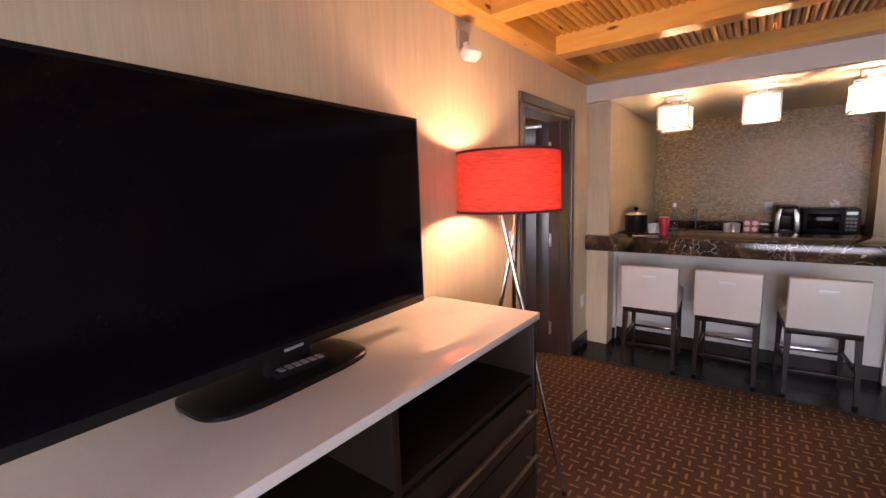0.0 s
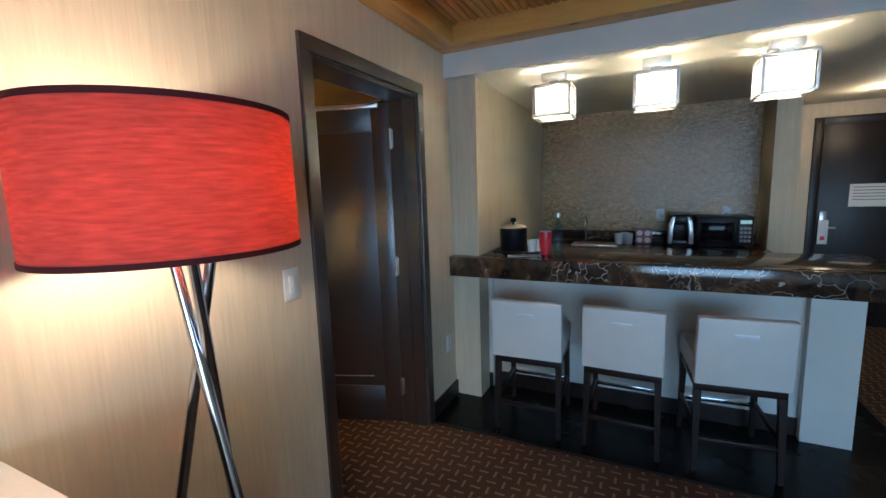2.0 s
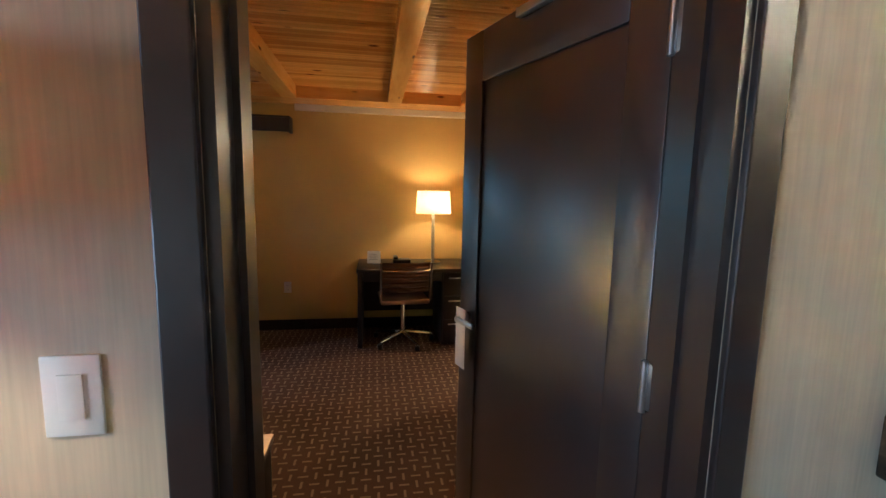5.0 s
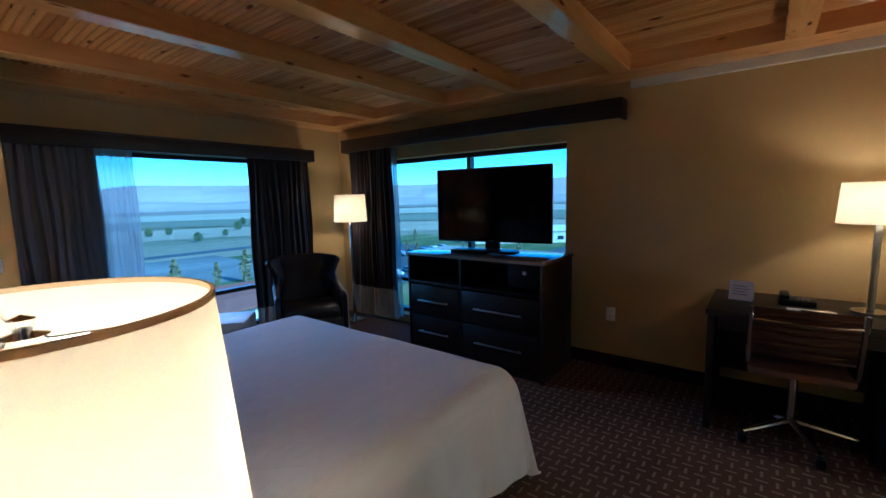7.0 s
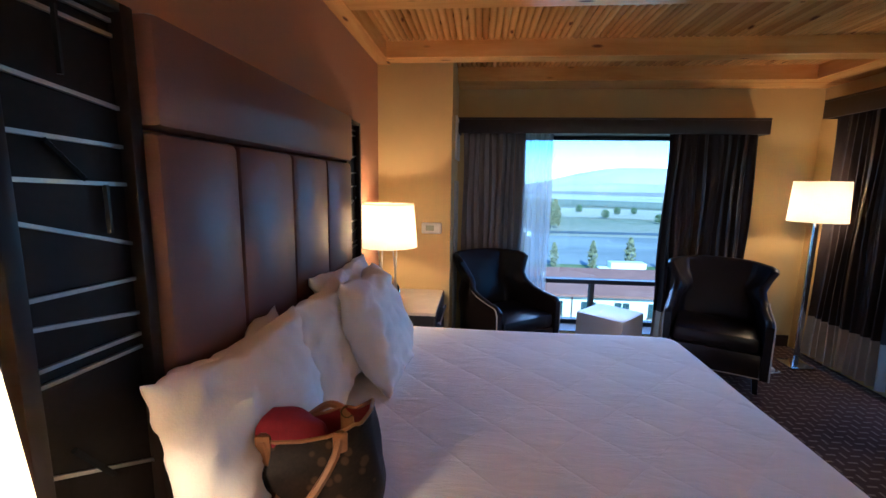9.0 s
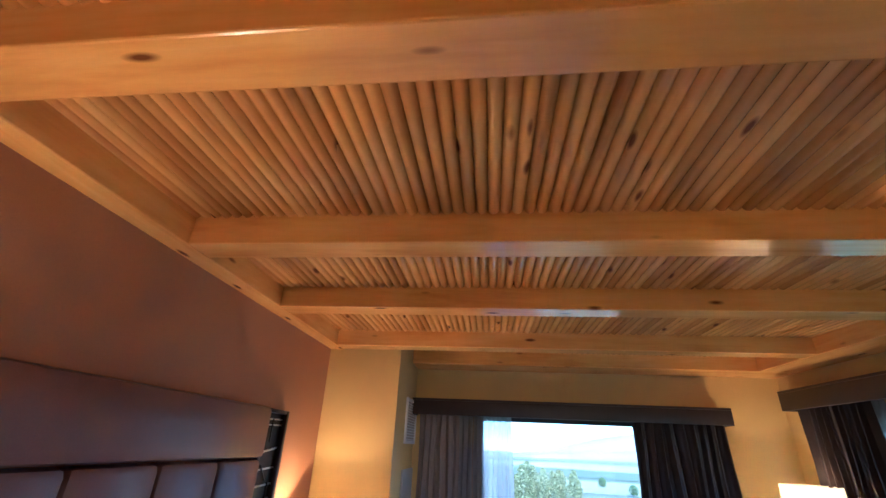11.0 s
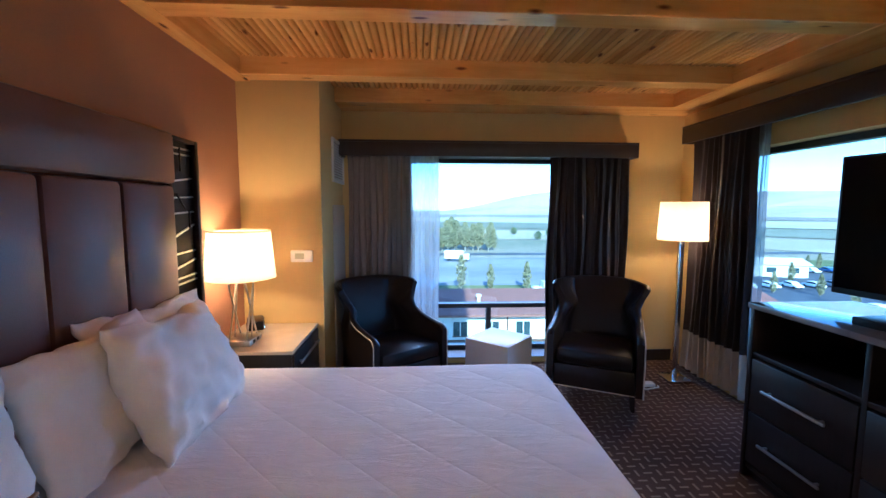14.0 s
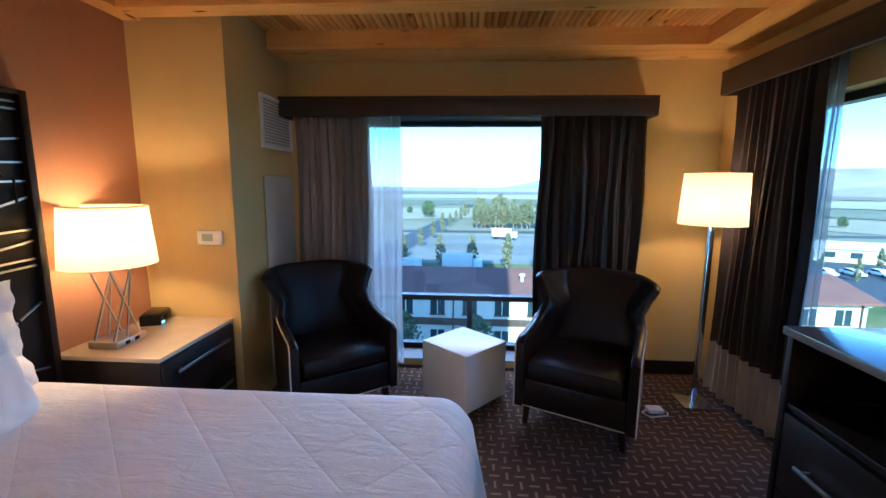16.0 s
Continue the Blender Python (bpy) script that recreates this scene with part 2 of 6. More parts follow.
M_PAPER = striped_paper("cream_wall_vinyl", (0.62, 0.51, 0.36))
M_MUSTARD = mottled("mustard_paint", (0.58, 0.40, 0.14), 0.6, vary=0.07, scale=2.5, grain=180, relief=0.08)
M_RUST = mottled("rust_paint", (0.42, 0.19, 0.085), 0.6, vary=0.07, scale=2.5, grain=180, relief=0.08)
M_TAUPE = mottled("taupe_paint", (0.42, 0.36, 0.29), 0.6, vary=0.06, scale=2.5, grain=180, relief=0.08)
M_BARWALL = mottled("pale_grey_paint", (0.62, 0.60, 0.55), 0.6, vary=0.06, scale=3, grain=180, relief=0.06)
M_CEIL = mottled("ceiling_paint", (0.74, 0.69, 0.60), 0.75, vary=0.05, scale=3, grain=200, relief=0.15)
M_PINE_X = pine("pine_beam", (0.12, 1, 1))
M_PINE_Y = pine("pine_ledger", (1, 0.12, 1))
M_DOWEL = pine("pine_dowel", (1, 0.12, 1), True)
M_CARPET = carpet("patterned_carpet")
M_BLACKFLOOR = mottled("black_vinyl_floor", (0.006, 0.005, 0.005), 0.26, vary=0.35, scale=4, grain=60, relief=0.03, spec=0.15)
M_ESPRESSO = mottled("espresso_wood", (0.017, 0.010, 0.008), 0.36, vary=0.35, scale=5, grain=50, relief=0.08, stretch=(1, 1, 0.12), spec=0.3)
M_DOORWOOD = mottled("dark_door_veneer", (0.034, 0.020, 0.016), 0.36, vary=0.10, scale=6, grain=90, relief=0.02, stretch=(1, 1, 0.2), spec=0.8)
door_bsdf = M_DOORWOOD.node_tree.nodes["Principled BSDF"]
door_bsdf.inputs["Coat Weight"].default_value, door_bsdf.inputs["Coat Roughness"].default_value = 0.6, 0.30
M_MARBLE = marble("dark_marble")
M_QUARTZ = mottled("white_quartz", (0.64, 0.60, 0.56), 0.06, vary=0.05, scale=8, grain=160, relief=0.0)
M_CREAMTOP = mottled("cream_stone_top", (0.66, 0.55, 0.40), 0.2, vary=0.06, scale=8, grain=160, relief=0.0)
M_STONE = stone_mix("split_face_stone")
M_LEATHER = mottled("dark_leather", (0.014, 0.009, 0.009), 0.34, vary=0.3, scale=5, grain=160, relief=0.25, spec=0.3)
M_HEADLEATHER = mottled("plum_brown_leather", (0.170, 0.080, 0.066), 0.36, vary=0.15, scale=4, grain=220, relief=0.15, spec=0.45)
M_TANLEATHER = mottled("tan_leather", (0.33, 0.15, 0.055), 0.45, vary=0.2, scale=6, grain=140, relief=0.15)
M_BROWNSEAT = mottled("brown_seat_leather", (0.17, 0.075, 0.035), 0.45, vary=0.15, scale=6, grain=140, relief=0.15)
M_WHITELEATHER = mottled("white_vinyl", (0.66, 0.64, 0.60), 0.42, vary=0.06, scale=6, grain=160, relief=0.1)
M_PIPING = mottled("pale_piping", (0.62, 0.55, 0.46), 0.5, vary=0.1, scale=20, grain=160, relief=0.1)
M_QUILT = quilt("quilted_white_cotton", (0.86, 0.85, 0.85))
M_PILLOW = mottled("white_cotton", (0.86, 0.85, 0.83), 0.85, vary=0.04, scale=5, grain=220, relief=0.2)
M_DRAPE = mottled("brown_satin_drape", (0.030, 0.019, 0.017), 0.46, vary=0.25, scale=8, grain=180, relief=0.1, stretch=(1, 1, 0.1))
M_DRAPEBAND = mottled("beige_drape_lining", (0.55, 0.48, 0.38), 0.8, vary=0.08, scale=8, grain=180, relief=0.1)
M_SHEER = shade_cloth("sheer_voile", (0.40, 0.38, 0.35), (0.40, 0.43, 0.45))
st_ = M_SHEER.node_tree
open_weave = st_.nodes.new("ShaderNodeMixShader")
open_weave.inputs[0].default_value = 0.30
st_.links.new(st_.nodes["Material Output"].inputs[0].links[0].from_socket, open_weave.inputs[1])
st_.links.new(st_.nodes.new("ShaderNodeBsdfTransparent").outputs[0], open_weave.inputs[2])
st_.links.new(open_weave.outputs[0], st_.nodes["Material Output"].inputs[0])
M_REDSHADE = shade_cloth("red_slub_shade", (0.52, 0.14, 0.115), (0.70, 0.175, 0.115), True)
M_SHADE = shade_cloth("cream_shade", (0.84, 0.80, 0.72), (0.88, 0.83, 0.72))
M_FROST = shade_cloth("frosted_glass", (0.85, 0.84, 0.8), (0.90, 0.88, 0.84))
M_CHROME = mottled("chrome", (0.62, 0.62, 0.64), 0.14, 1.0, vary=0.06, relief=0)
M_BRUSHED = mottled("brushed_steel", (0.55, 0.54, 0.52), 0.32, 1.0, vary=0.12, grain=200, relief=0.05)
M_SATIN = mottled("satin_aluminium", (0.80, 0.80, 0.82), 0.55, 0.6, vary=0.05, relief=0)
M_PLASTIC = mottled("white_plastic", (0.74, 0.72, 0.68), 0.4, vary=0.03, relief=0.0)
M_BLACK = mottled("black_plastic", (0.007, 0.007, 0.008), 0.34, vary=0.3, relief=0.03, spec=0.2)
M_SCREEN = mottled("dark_screen", (0.003, 0.002, 0.004), 0.10, vary=0.2, relief=0, spec=0.12)
M_REDPLASTIC = mottled("red_coated_steel", (0.60, 0.03, 0.05), 0.35, vary=0.08, relief=0)
M_PAPERWHITE = mottled("white_card", (0.78, 0.77, 0.75), 0.7, vary=0.03, relief=0)
M_INK = mottled("grey_ink", (0.25, 0.25, 0.27), 0.7, vary=0.05, relief=0)
M_BAG = mottled("brown_bag_canvas", (0.016, 0.009, 0.006), 0.55, vary=0.5, scale=30, grain=160, relief=0.1, spec=0.2)
bag_tree = M_BAG.node_tree
bag_spots = node(bag_tree, "ShaderNodeTexVoronoi", Scale=30.0)
bag_tree.links.new(coords(bag_tree), bag_spots.inputs["Vector"])
bag_base = bag_tree.nodes["Principled BSDF"].inputs["Base Color"]
bag_motif = ramp(bag_tree, bag_spots.outputs["Distance"], [(0.22, (0.55, 0.55, 0.55)), (0.34, (0, 0, 0))])
bag_tree.links.new(mixed(bag_tree, bag_motif, bag_base.links[0].from_socket, (0.11, 0.065, 0.03)), bag_base)
M_BAGLINING = mottled("crimson_lining", (0.28, 0.012, 0.025), 0.8, vary=0.12, relief=0.2)
M_SHADERIM = shade_cloth("tan_shade_binding", (0.66, 0.52, 0.32), (0.62, 0.46, 0.26))
M_SCREENPANEL = mottled("black_brown_panel", (0.012, 0.008, 0.007), 0.5, vary=0.3, scale=5, grain=60, relief=0.05, spec=0.2)
M_GLASS = glass_pane("window_glass")
M_FRAME = mottled("dark_aluminium", (0.020, 0.022, 0.026), 0.4, vary=0.15, relief=0)
M_BRASS = mottled("dark_bronze", (0.10, 0.06, 0.03), 0.35, 0.8, vary=0.15, relief=0)
M_MINT = mottled("pale_tile", (0.70, 0.66, 0.58), 0.3, vary=0.05, relief=0)
M_MIRROR = mottled("mirror_silver", (0.85, 0.85, 0.85), 0.02, 1.0, vary=0.01, relief=0)

M_DRAPE_L = mottled("taupe_satin_drape", (0.25, 0.20, 0.17), 0.45, vary=0.2, scale=8, grain=180, relief=0.1, stretch=(1, 1, 0.1))
M_DARKTOP = mottled("polished_grey_stone_top", (0.20, 0.18, 0.16), 0.10, vary=0.12, scale=9, grain=150, relief=0)

# ---- mesh helpers ----
def add_box(bm, x0, x1, y0, y1, z0, z1, bevel=0.0):
    vs = [bm.verts.new((x, y, z)) for x in (min(x0, x1), max(x0, x1)) for y in (min(y0, y1), max(y0, y1)) for z in (min(z0, z1), max(z0, z1))]
    fs = [bm.faces.new([vs[i] for i in q]) for q in ((0, 1, 3, 2), (4, 6, 7, 5), (0, 4, 5, 1), (2, 3, 7, 6), (0, 2, 6, 4), (1, 5, 7, 3))]
    if bevel:
        edges = {e for f in fs for e in f.edges}
        bmesh.ops.bevel(bm, geom=list(edges), offset=bevel, segments=2, affect="EDGES", profile=0.5)
    return bm


def box(x0, x1, y0, y1, z0, z1, bevel=0.0):
    return add_box(bmesh.new(), x0, x1, y0, y1, z0, z1, bevel)


def add_tube(bm, points, radius, sides=8, closed_ends=True):
    """A round rod along a line of points."""
    pts = [Vector(p) for p in points]
    rings = []
    for i, p in enumerate(pts):
        d = (pts[min(i + 1, len(pts) - 1)] - pts[max(i - 1, 0)]).normalized()
        a = d.orthogonal().normalized() if i == 0 else (rings[-1][1] - d * rings[-1][1].dot(d)).normalized()
        b = d.cross(a)
        r = radius[i] if isinstance(radius, (list, tuple)) else radius
        rings.append(([bm.verts.new(p + (a * math.cos(k * 2 * math.pi / sides) + b * math.sin(k * 2 * math.pi / sides)) * r) for k in range(sides)], a))
    for (r0, _), (r1, _) in zip(rings, rings[1:]):
        for k in range(sides):
            bm.faces.new((r0[k], r0[(k + 1) % sides], r1[(k + 1) % sides], r1[k]))
    if closed_ends:
        bm.faces.new(rings[0][0][::-1])
        bm.faces.new(rings[-1][0])
    return bm


def tube(points, radius, sides=8):
    return add_tube(bmesh.new(), points, radius, sides)


def lathe(profile, sides=32, cx=0.0, cy=0.0, oval=1.0):
    """A turned shape from (radius, height) pairs, open where the radius is not zero."""
    bm = bmesh.new()
    rings = [[bm.verts.new((cx + r * math.cos(k * 2 * math.pi / sides), cy + oval * r * math.sin(k * 2 * math.pi / sides), z)) for k in range(sides)] for r, z in profile]
    for r0, r1 in zip(rings, rings[1:]):
        for k in range(sides):
            bm.faces.new((r0[k], r0[(k + 1) % sides], r1[(k + 1) % sides], r1[k]))
    bmesh.ops.remove_doubles(bm, verts=bm.verts, dist=1e-5)
    return bm


def grid_mesh(fn, nu, nv):
    """A sheet of nu by nv quads through fn(u, v), u and v from 0 to 1."""
    bm = bmesh.new()
    vs = [[bm.verts.new(fn(i / nu, j / nv)) for j in range(nv + 1)] for i in range(nu + 1)]
    for i in range(nu):
        for j in range(nv):
            bm.faces.new((vs[i][j], vs[i + 1][j], vs[i + 1][j + 1], vs[i][j + 1]))
    return bm


def extrude_outline(outline, depth, axis="y", bevel=0.0):
    """A slab from a flat outline of (a, b) pairs: a runs along x (or y), b along z, depth along the axis left over."""
    bm = bmesh.new()
    put = (lambda a, b, d: (a, d, b)) if axis == "y" else (lambda a, b, d: (d, a, b)) if axis == "x" else (lambda a, b, d: (a, b, d))
    f0 = [bm.verts.new(put(a, b, 0)) for a, b in outline]
    f1 = [bm.verts.new(put(a, b, depth)) for a, b in outline]
    bm.faces.new(f0)
    bm.faces.new(f1[::-1])
    n = len(outline)
    for i in range(n):
        bm.faces.new((f0[i], f1[i], f1[(i + 1) % n], f0[(i + 1) % n]))
    bmesh.ops.recalc_face_normals(bm, faces=bm.faces)
    if bevel:
        edges = [e for e in bm.edges if len(e.link_faces) == 2 and e.calc_face_angle(0) > 0.5]
        bmesh.ops.bevel(bm, geom=edges, offset=bevel, segments=2, affect="EDGES", profile=0.5)
    return bm


def solid(name, bm, material, smooth=False):
    bmesh.ops.recalc_face_normals(bm, faces=bm.faces)
    me = bpy.data.meshes.new(name)
    bm.to_mesh(me)
    bm.free()
    if smooth:
        me.polygons.foreach_set("use_smooth", [True] * len(me.polygons))
        me.set_sharp_from_angle(angle=radians(40))
    me.materials.append(material)
    return new(name, me)


def part(name, bm, material, parent, label="", smooth=True):
    """One mesh object under a thing or under a part."""
    ob = solid(name, bm, material, smooth)
    ob.parent = parent
    if label:
        ob["label"] = label
    return ob


def thing(name, m, label, category, group="", kind=""):
    """An empty at a thing's base, which parents its parts."""
    ob = new(name)
    ob.empty_display_size = 0.05
    ob.matrix_basis = m
    return tagged(ob, label, category, group, kind)


def structure(name, bm, material, label, category="", smooth=False):
    return tagged(solid(name, bm, material, smooth), label, category, "", "structure")


def wall_cells(bm, axis, face, back, u0, u1, z0, z1, holes=()):
    """A wall between the planes face and back, along the other axis from u0 to u1, with holes (u, u, z, z) right through."""
    us = sorted({u0, u1, *[h[0] for h in holes], *[h[1] for h in holes]})
    zs = sorted({z0, z1, *[h[2] for h in holes], *[h[3] for h in holes]})
    for ua, ub in zip(us, us[1:]):
        for za, zb in zip(zs, zs[1:]):
            if any(h[0] <= (ua + ub) / 2 <= h[1] and h[2] <= (za + zb) / 2 <= h[3] for h in holes):
                continue
            if axis == "x":
                add_box(bm, face, back, ua, ub, za, zb)
            else:
                add_box(bm, ua, ub, face, back, za, zb)
    return bm


# ---- floor ----
structure("floor", box(-4.13, -0.09, -5.36, 3.3, -0.12, 0.0), M_CARPET, "brown patterned bedroom carpet with short tan dashes", "carpet")
structure("floor_living", box(-0.09, 5.2, -6.6, 3.3, -0.12, 0.0), M_CARPET, "brown patterned living room carpet with short tan dashes", "carpet")
structure("floor_bar", box(0.002, 2.55, -0.02, 3.04, 0.0, 0.006), M_BLACKFLOOR, "glossy black vinyl floor around the bar", "floor")
structure("floor_trim", box(0.002, 2.55, -0.035, -0.02, 0.0, 0.009), M_ESPRESSO, "thin dark strip at the carpet edge", "trim")

# ---- party wall with the bedroom door: one side cream vinyl, the other painted ----
DOOR_A, DOOR_B, DOOR_H = -0.93, -0.065, 2.045
W0, WM, W1 = 0.0, -0.09, -0.18
structure("wall_west", wall_cells(bmesh.new(), "x", W0, WM, -6.6, 2.52, 0, 2.75, [(DOOR_A, DOOR_B, 0, DOOR_H)]), M_PAPER, "cream wall vinyl with faint upright streaks", "wall")
structure("wall_headboard", wall_cells(bmesh.new(), "x", WM, W1, -5.3, 0.42, 0, 2.75, [(DOOR_A, DOOR_B, 0, DOOR_H)]), M_RUST, "rust brown painted wall behind the bed", "wall")

# ---- bedroom walls ----
Y_WIN, X_WIN, Y_RIGHT = -5.03, -3.92, 0.27
structure("wall_south", wall_cells(bmesh.new(), "y", Y_WIN, Y_WIN - 0.34, -4.3, W1, 0, 2.75, [(-3.38, -0.87, 0.05, 1.96)]), M_MUSTARD, "mustard painted wall around the window", "wall")
structure("column", box(-0.745, W1, -4.19, Y_WIN, 0, 2.75), M_MUSTARD, "mustard painted wall column beside the window", "wall")
structure("wall_far", wall_cells(bmesh.new(), "x", X_WIN, X_WIN - 0.22, Y_WIN, 2.3, 0, 2.75, [(-4.72, -2.0, 0.10, 1.93)]), M_MUSTARD, "mustard painted wall with a wide window", "wall")
BATH_A, BATH_B = -3.06, -2.28
structure("wall_bath", wall_cells(bmesh.new(), "y", Y_RIGHT, Y_RIGHT + 0.12, X_WIN, W1, 0, 2.75, [(BATH_A, BATH_B, 0, 2.05)]), M_MUSTARD, "mustard painted wall with the bathroom doorway", "wall")
structure("wall_bath_back", box(-3.92, -0.18, 2.2, 2.3, 0, 2.75), M_MINT, "pale bathroom wall", "wall")
structure("ceiling_bath", box(-3.92, -0.18, 0.39, 2.2, 2.4, 2.5), M_CEIL, "white bathroom ceiling", "ceiling")
structure("floor_bath", box(-3.92, -0.18, 0.27, 2.2, 0.0, 0.012), M_MINT, "pale tiled bathroom floor", "floor")

# ---- living room walls, closed round the walk ----
structure("wall_back", wall_cells(bmesh.new(), "y", -6.5, -6.6, -0.09, 5.2, 0, 2.75, [(1.2, 4.8, 0.3, 2.3)]), M_PAPER, "cream wall behind the living room", "wall")
structure("wall_east", box(5.1, 5.2, -6.5, 3.3, 0, 2.75), M_PAPER, "cream living room side wall", "wall")
structure("wall_entry", box(2.15, 5.1, 3.2, 3.3, 0, 2.75), M_PAPER, "cream wall around the entry door", "wall")
structure("wall_kitchenette", box(-0.09, 2.16, 2.42, 2.52, 0, 2.75), M_PAPER, "cream wall behind the kitchenette", "wall")
structure("wall_niche_left", box(0.0, 0.193, 0.40, 2.42, 0.0, 2.215), M_PAPER, "cream side wall of the kitchenette niche", "wall")
structure("wall_niche_right", box(2.145, 2.31, 2.0, 3.2, 0.0, 2.215), M_PAPER, "cream end wall between kitchenette and entry", "wall")
structure("bulkhead", box(0.0, 5.1, 0.33, 3.2, 2.215, 2.75), M_CEIL, "pale dropped ceiling over the bar", "ceiling")

# ---- timber ceilings: deck of round dowels, beams and ledgers ----
def dowel_deck(x0, x1, y0, y1, z, pitch):
    bm = bmesh.new()
    n = int((x1 - x0) / pitch)
    for i in range(n):
        cx = x0 + (i + 0.5) * pitch
        r = pitch * 0.5
        prev = None
        for k in range(6):
            a = math.pi + math.pi * k / 5
            cur = [bm.verts.new((cx + r * math.cos(a), y, z + r + r * math.sin(a))) for y in (y0, y1)]
            if prev:
                bm.faces.new((prev[0], prev[1], cur[1], cur[0]))
            prev = cur
    add_box(bm, x0, x1, y0, y1, z + pitch * 0.5, z + 0.12)
    return bm


structure("ceiling_bedroom", dowel_deck(X_WIN, W1, Y_WIN, Y_RIGHT, 2.445, 0.043), M_DOWEL, "pine dowel ceiling in the bedroom", "ceiling", True)
structure("ceiling_living", dowel_deck(0.0, 5.1, -6.5, 0.33, 2.475, 0.043), M_DOWEL, "pine dowel ceiling in the living room", "ceiling", True)


def beam(name, x0, x1, y0, y1, z0, z1, label, material):
    return structure(name, box(x0, x1, y0, y1, z0, z1, 0.006), material, label, "beam")


for i, yc in enumerate((-0.50, -1.485, -2.345, -3.13, -4.08)):
    beam("beam_bedroom", -3.60, -0.285, yc - 0.068, yc + 0.068, 2.335, 2.50, "knotty pine ceiling beam across the bedroom", M_PINE_X)
for i, yc in enumerate((-0.64, -1.50, -2.36, -3.22, -4.08, -4.94, -5.8)):
    beam("beam_living", 0.135, 5.1, yc - 0.068, yc + 0.068, 2.36, 2.54, "knotty pine ceiling beam across the living room", M_PINE_X)
beam("ledger_headboard", -0.285, W1 - 0.002, -4.188, Y_RIGHT, 2.335, 2.50, "pine ledger along the headboard wall", M_PINE_Y)
beam("ledger_window", X_WIN + 0.002, -0.75, Y_WIN + 0.002, -4.70, 2.335, 2.50, "pine ledger along the window wall", M_PINE_X)
beam("ledger_far", X_WIN + 0.002, -3.60, -4.70, Y_RIGHT - 0.115, 2.335, 2.50, "pine ledger along the far wall", M_PINE_Y)
beam("ledger_bath", X_WIN + 0.002, -0.285, Y_RIGHT - 0.115, Y_RIGHT - 0.002, 2.335, 2.50, "pine ledger along the bathroom wall", M_PINE_X)
beam("ledger_living", 0.002, 0.135, -6.49, 0.20, 2.36, 2.54, "pine ledger along the cream wall", M_PINE_Y)
beam("ledger_bulkhead", 0.002, 5.1, 0.20, 0.328, 2.36, 2.54, "pine ledger above the bar", M_PINE_X)
structure("trim_far", box(X_WIN + 0.001, X_WIN + 0.05, -1.48, Y_RIGHT, 2.275, 2.333), M_CEIL, "pale trim strip under the ledger", "trim")

# ---- baseboards ----
for name, b in (("baseboard_west", (0.0, 0.014, -6.5, -1.00, 0, 0.11)), ("baseboard_west_2", (0.0, 0.014, 0.0, 0.40, 0, 0.11)),
                ("baseboard_far", (X_WIN, X_WIN + 0.014, -2.0, Y_RIGHT, 0, 0.11)), ("baseboard_bath", (X_WIN, BATH_A - 0.07, Y_RIGHT - 0.014, Y_RIGHT, 0, 0.11)),
                ("baseboard_south", (-3.9, -3.38, Y_WIN, Y_WIN + 0.014, 0, 0.11)), ("baseboard_column", (-0.745, -0.18, -4.19, -4.176, 0, 0.11)),
                ("baseboard_entry", (2.15, 5.1, 3.186, 3.2, 0, 0.11))):
    structure(name, box(*b, 0.003), M_ESPRESSO, "dark wooden baseboard", "baseboard")

# ---- doors ----
def casing(name, axis, face, out, a, b, h, width, label):
    """Door trim on one side of a wall: two uprights and a head, as one frame."""
    bm = bmesh.new()
    for u0, u1, z0, z1 in ((a - width, a, 0, h), (b, b + width, 0, h), (a - width, b + width, h, h + width)):
        if axis == "x":
            add_box(bm, face, face + out, u0, u1, z0, z1, 0.004)
        else:
            add_box(bm, u0, u1, face, face + out, z0, z1, 0.004)
    return structure(name, bm, M_DOORWOOD, label, "door frame")


casing("door_frame_1", "x", 0.0, 0.018, DOOR_A, DOOR_B, DOOR_H, 0.065, "dark wooden door casing on the cream wall")
casing("door_frame_2", "x", W1, -0.018, DOOR_A, DOOR_B, DOOR_H, 0.065, "dark wooden door casing on the bedroom side")
bm = bmesh.new()
add_box(bm, W1, 0.0, DOOR_A, DOOR_A + 0.02, 0, DOOR_H)
add_box(bm, W1, 0.0, DOOR_B - 0.02, DOOR_B, 0, DOOR_H)
add_box(bm, W1, 0.0, DOOR_A + 0.02, DOOR_B - 0.02, DOOR_H - 0.02, DOOR_H)
add_box(bm, -0.115, -0.075, DOOR_A + 0.02, DOOR_A + 0.032, 0, DOOR_H - 0.02)
add_box(bm, -0.115, -0.075, DOOR_B - 0.032, DOOR_B - 0.02, 0, DOOR_H - 0.02)
structure("door_jamb", bm, M_DOORWOOD, "dark wooden door jamb lining", "door frame")
casing("door_frame_3", "y", Y_RIGHT, -0.018, BATH_A, BATH_B, 2.05, 0.065, "dark wooden bathroom door casing")

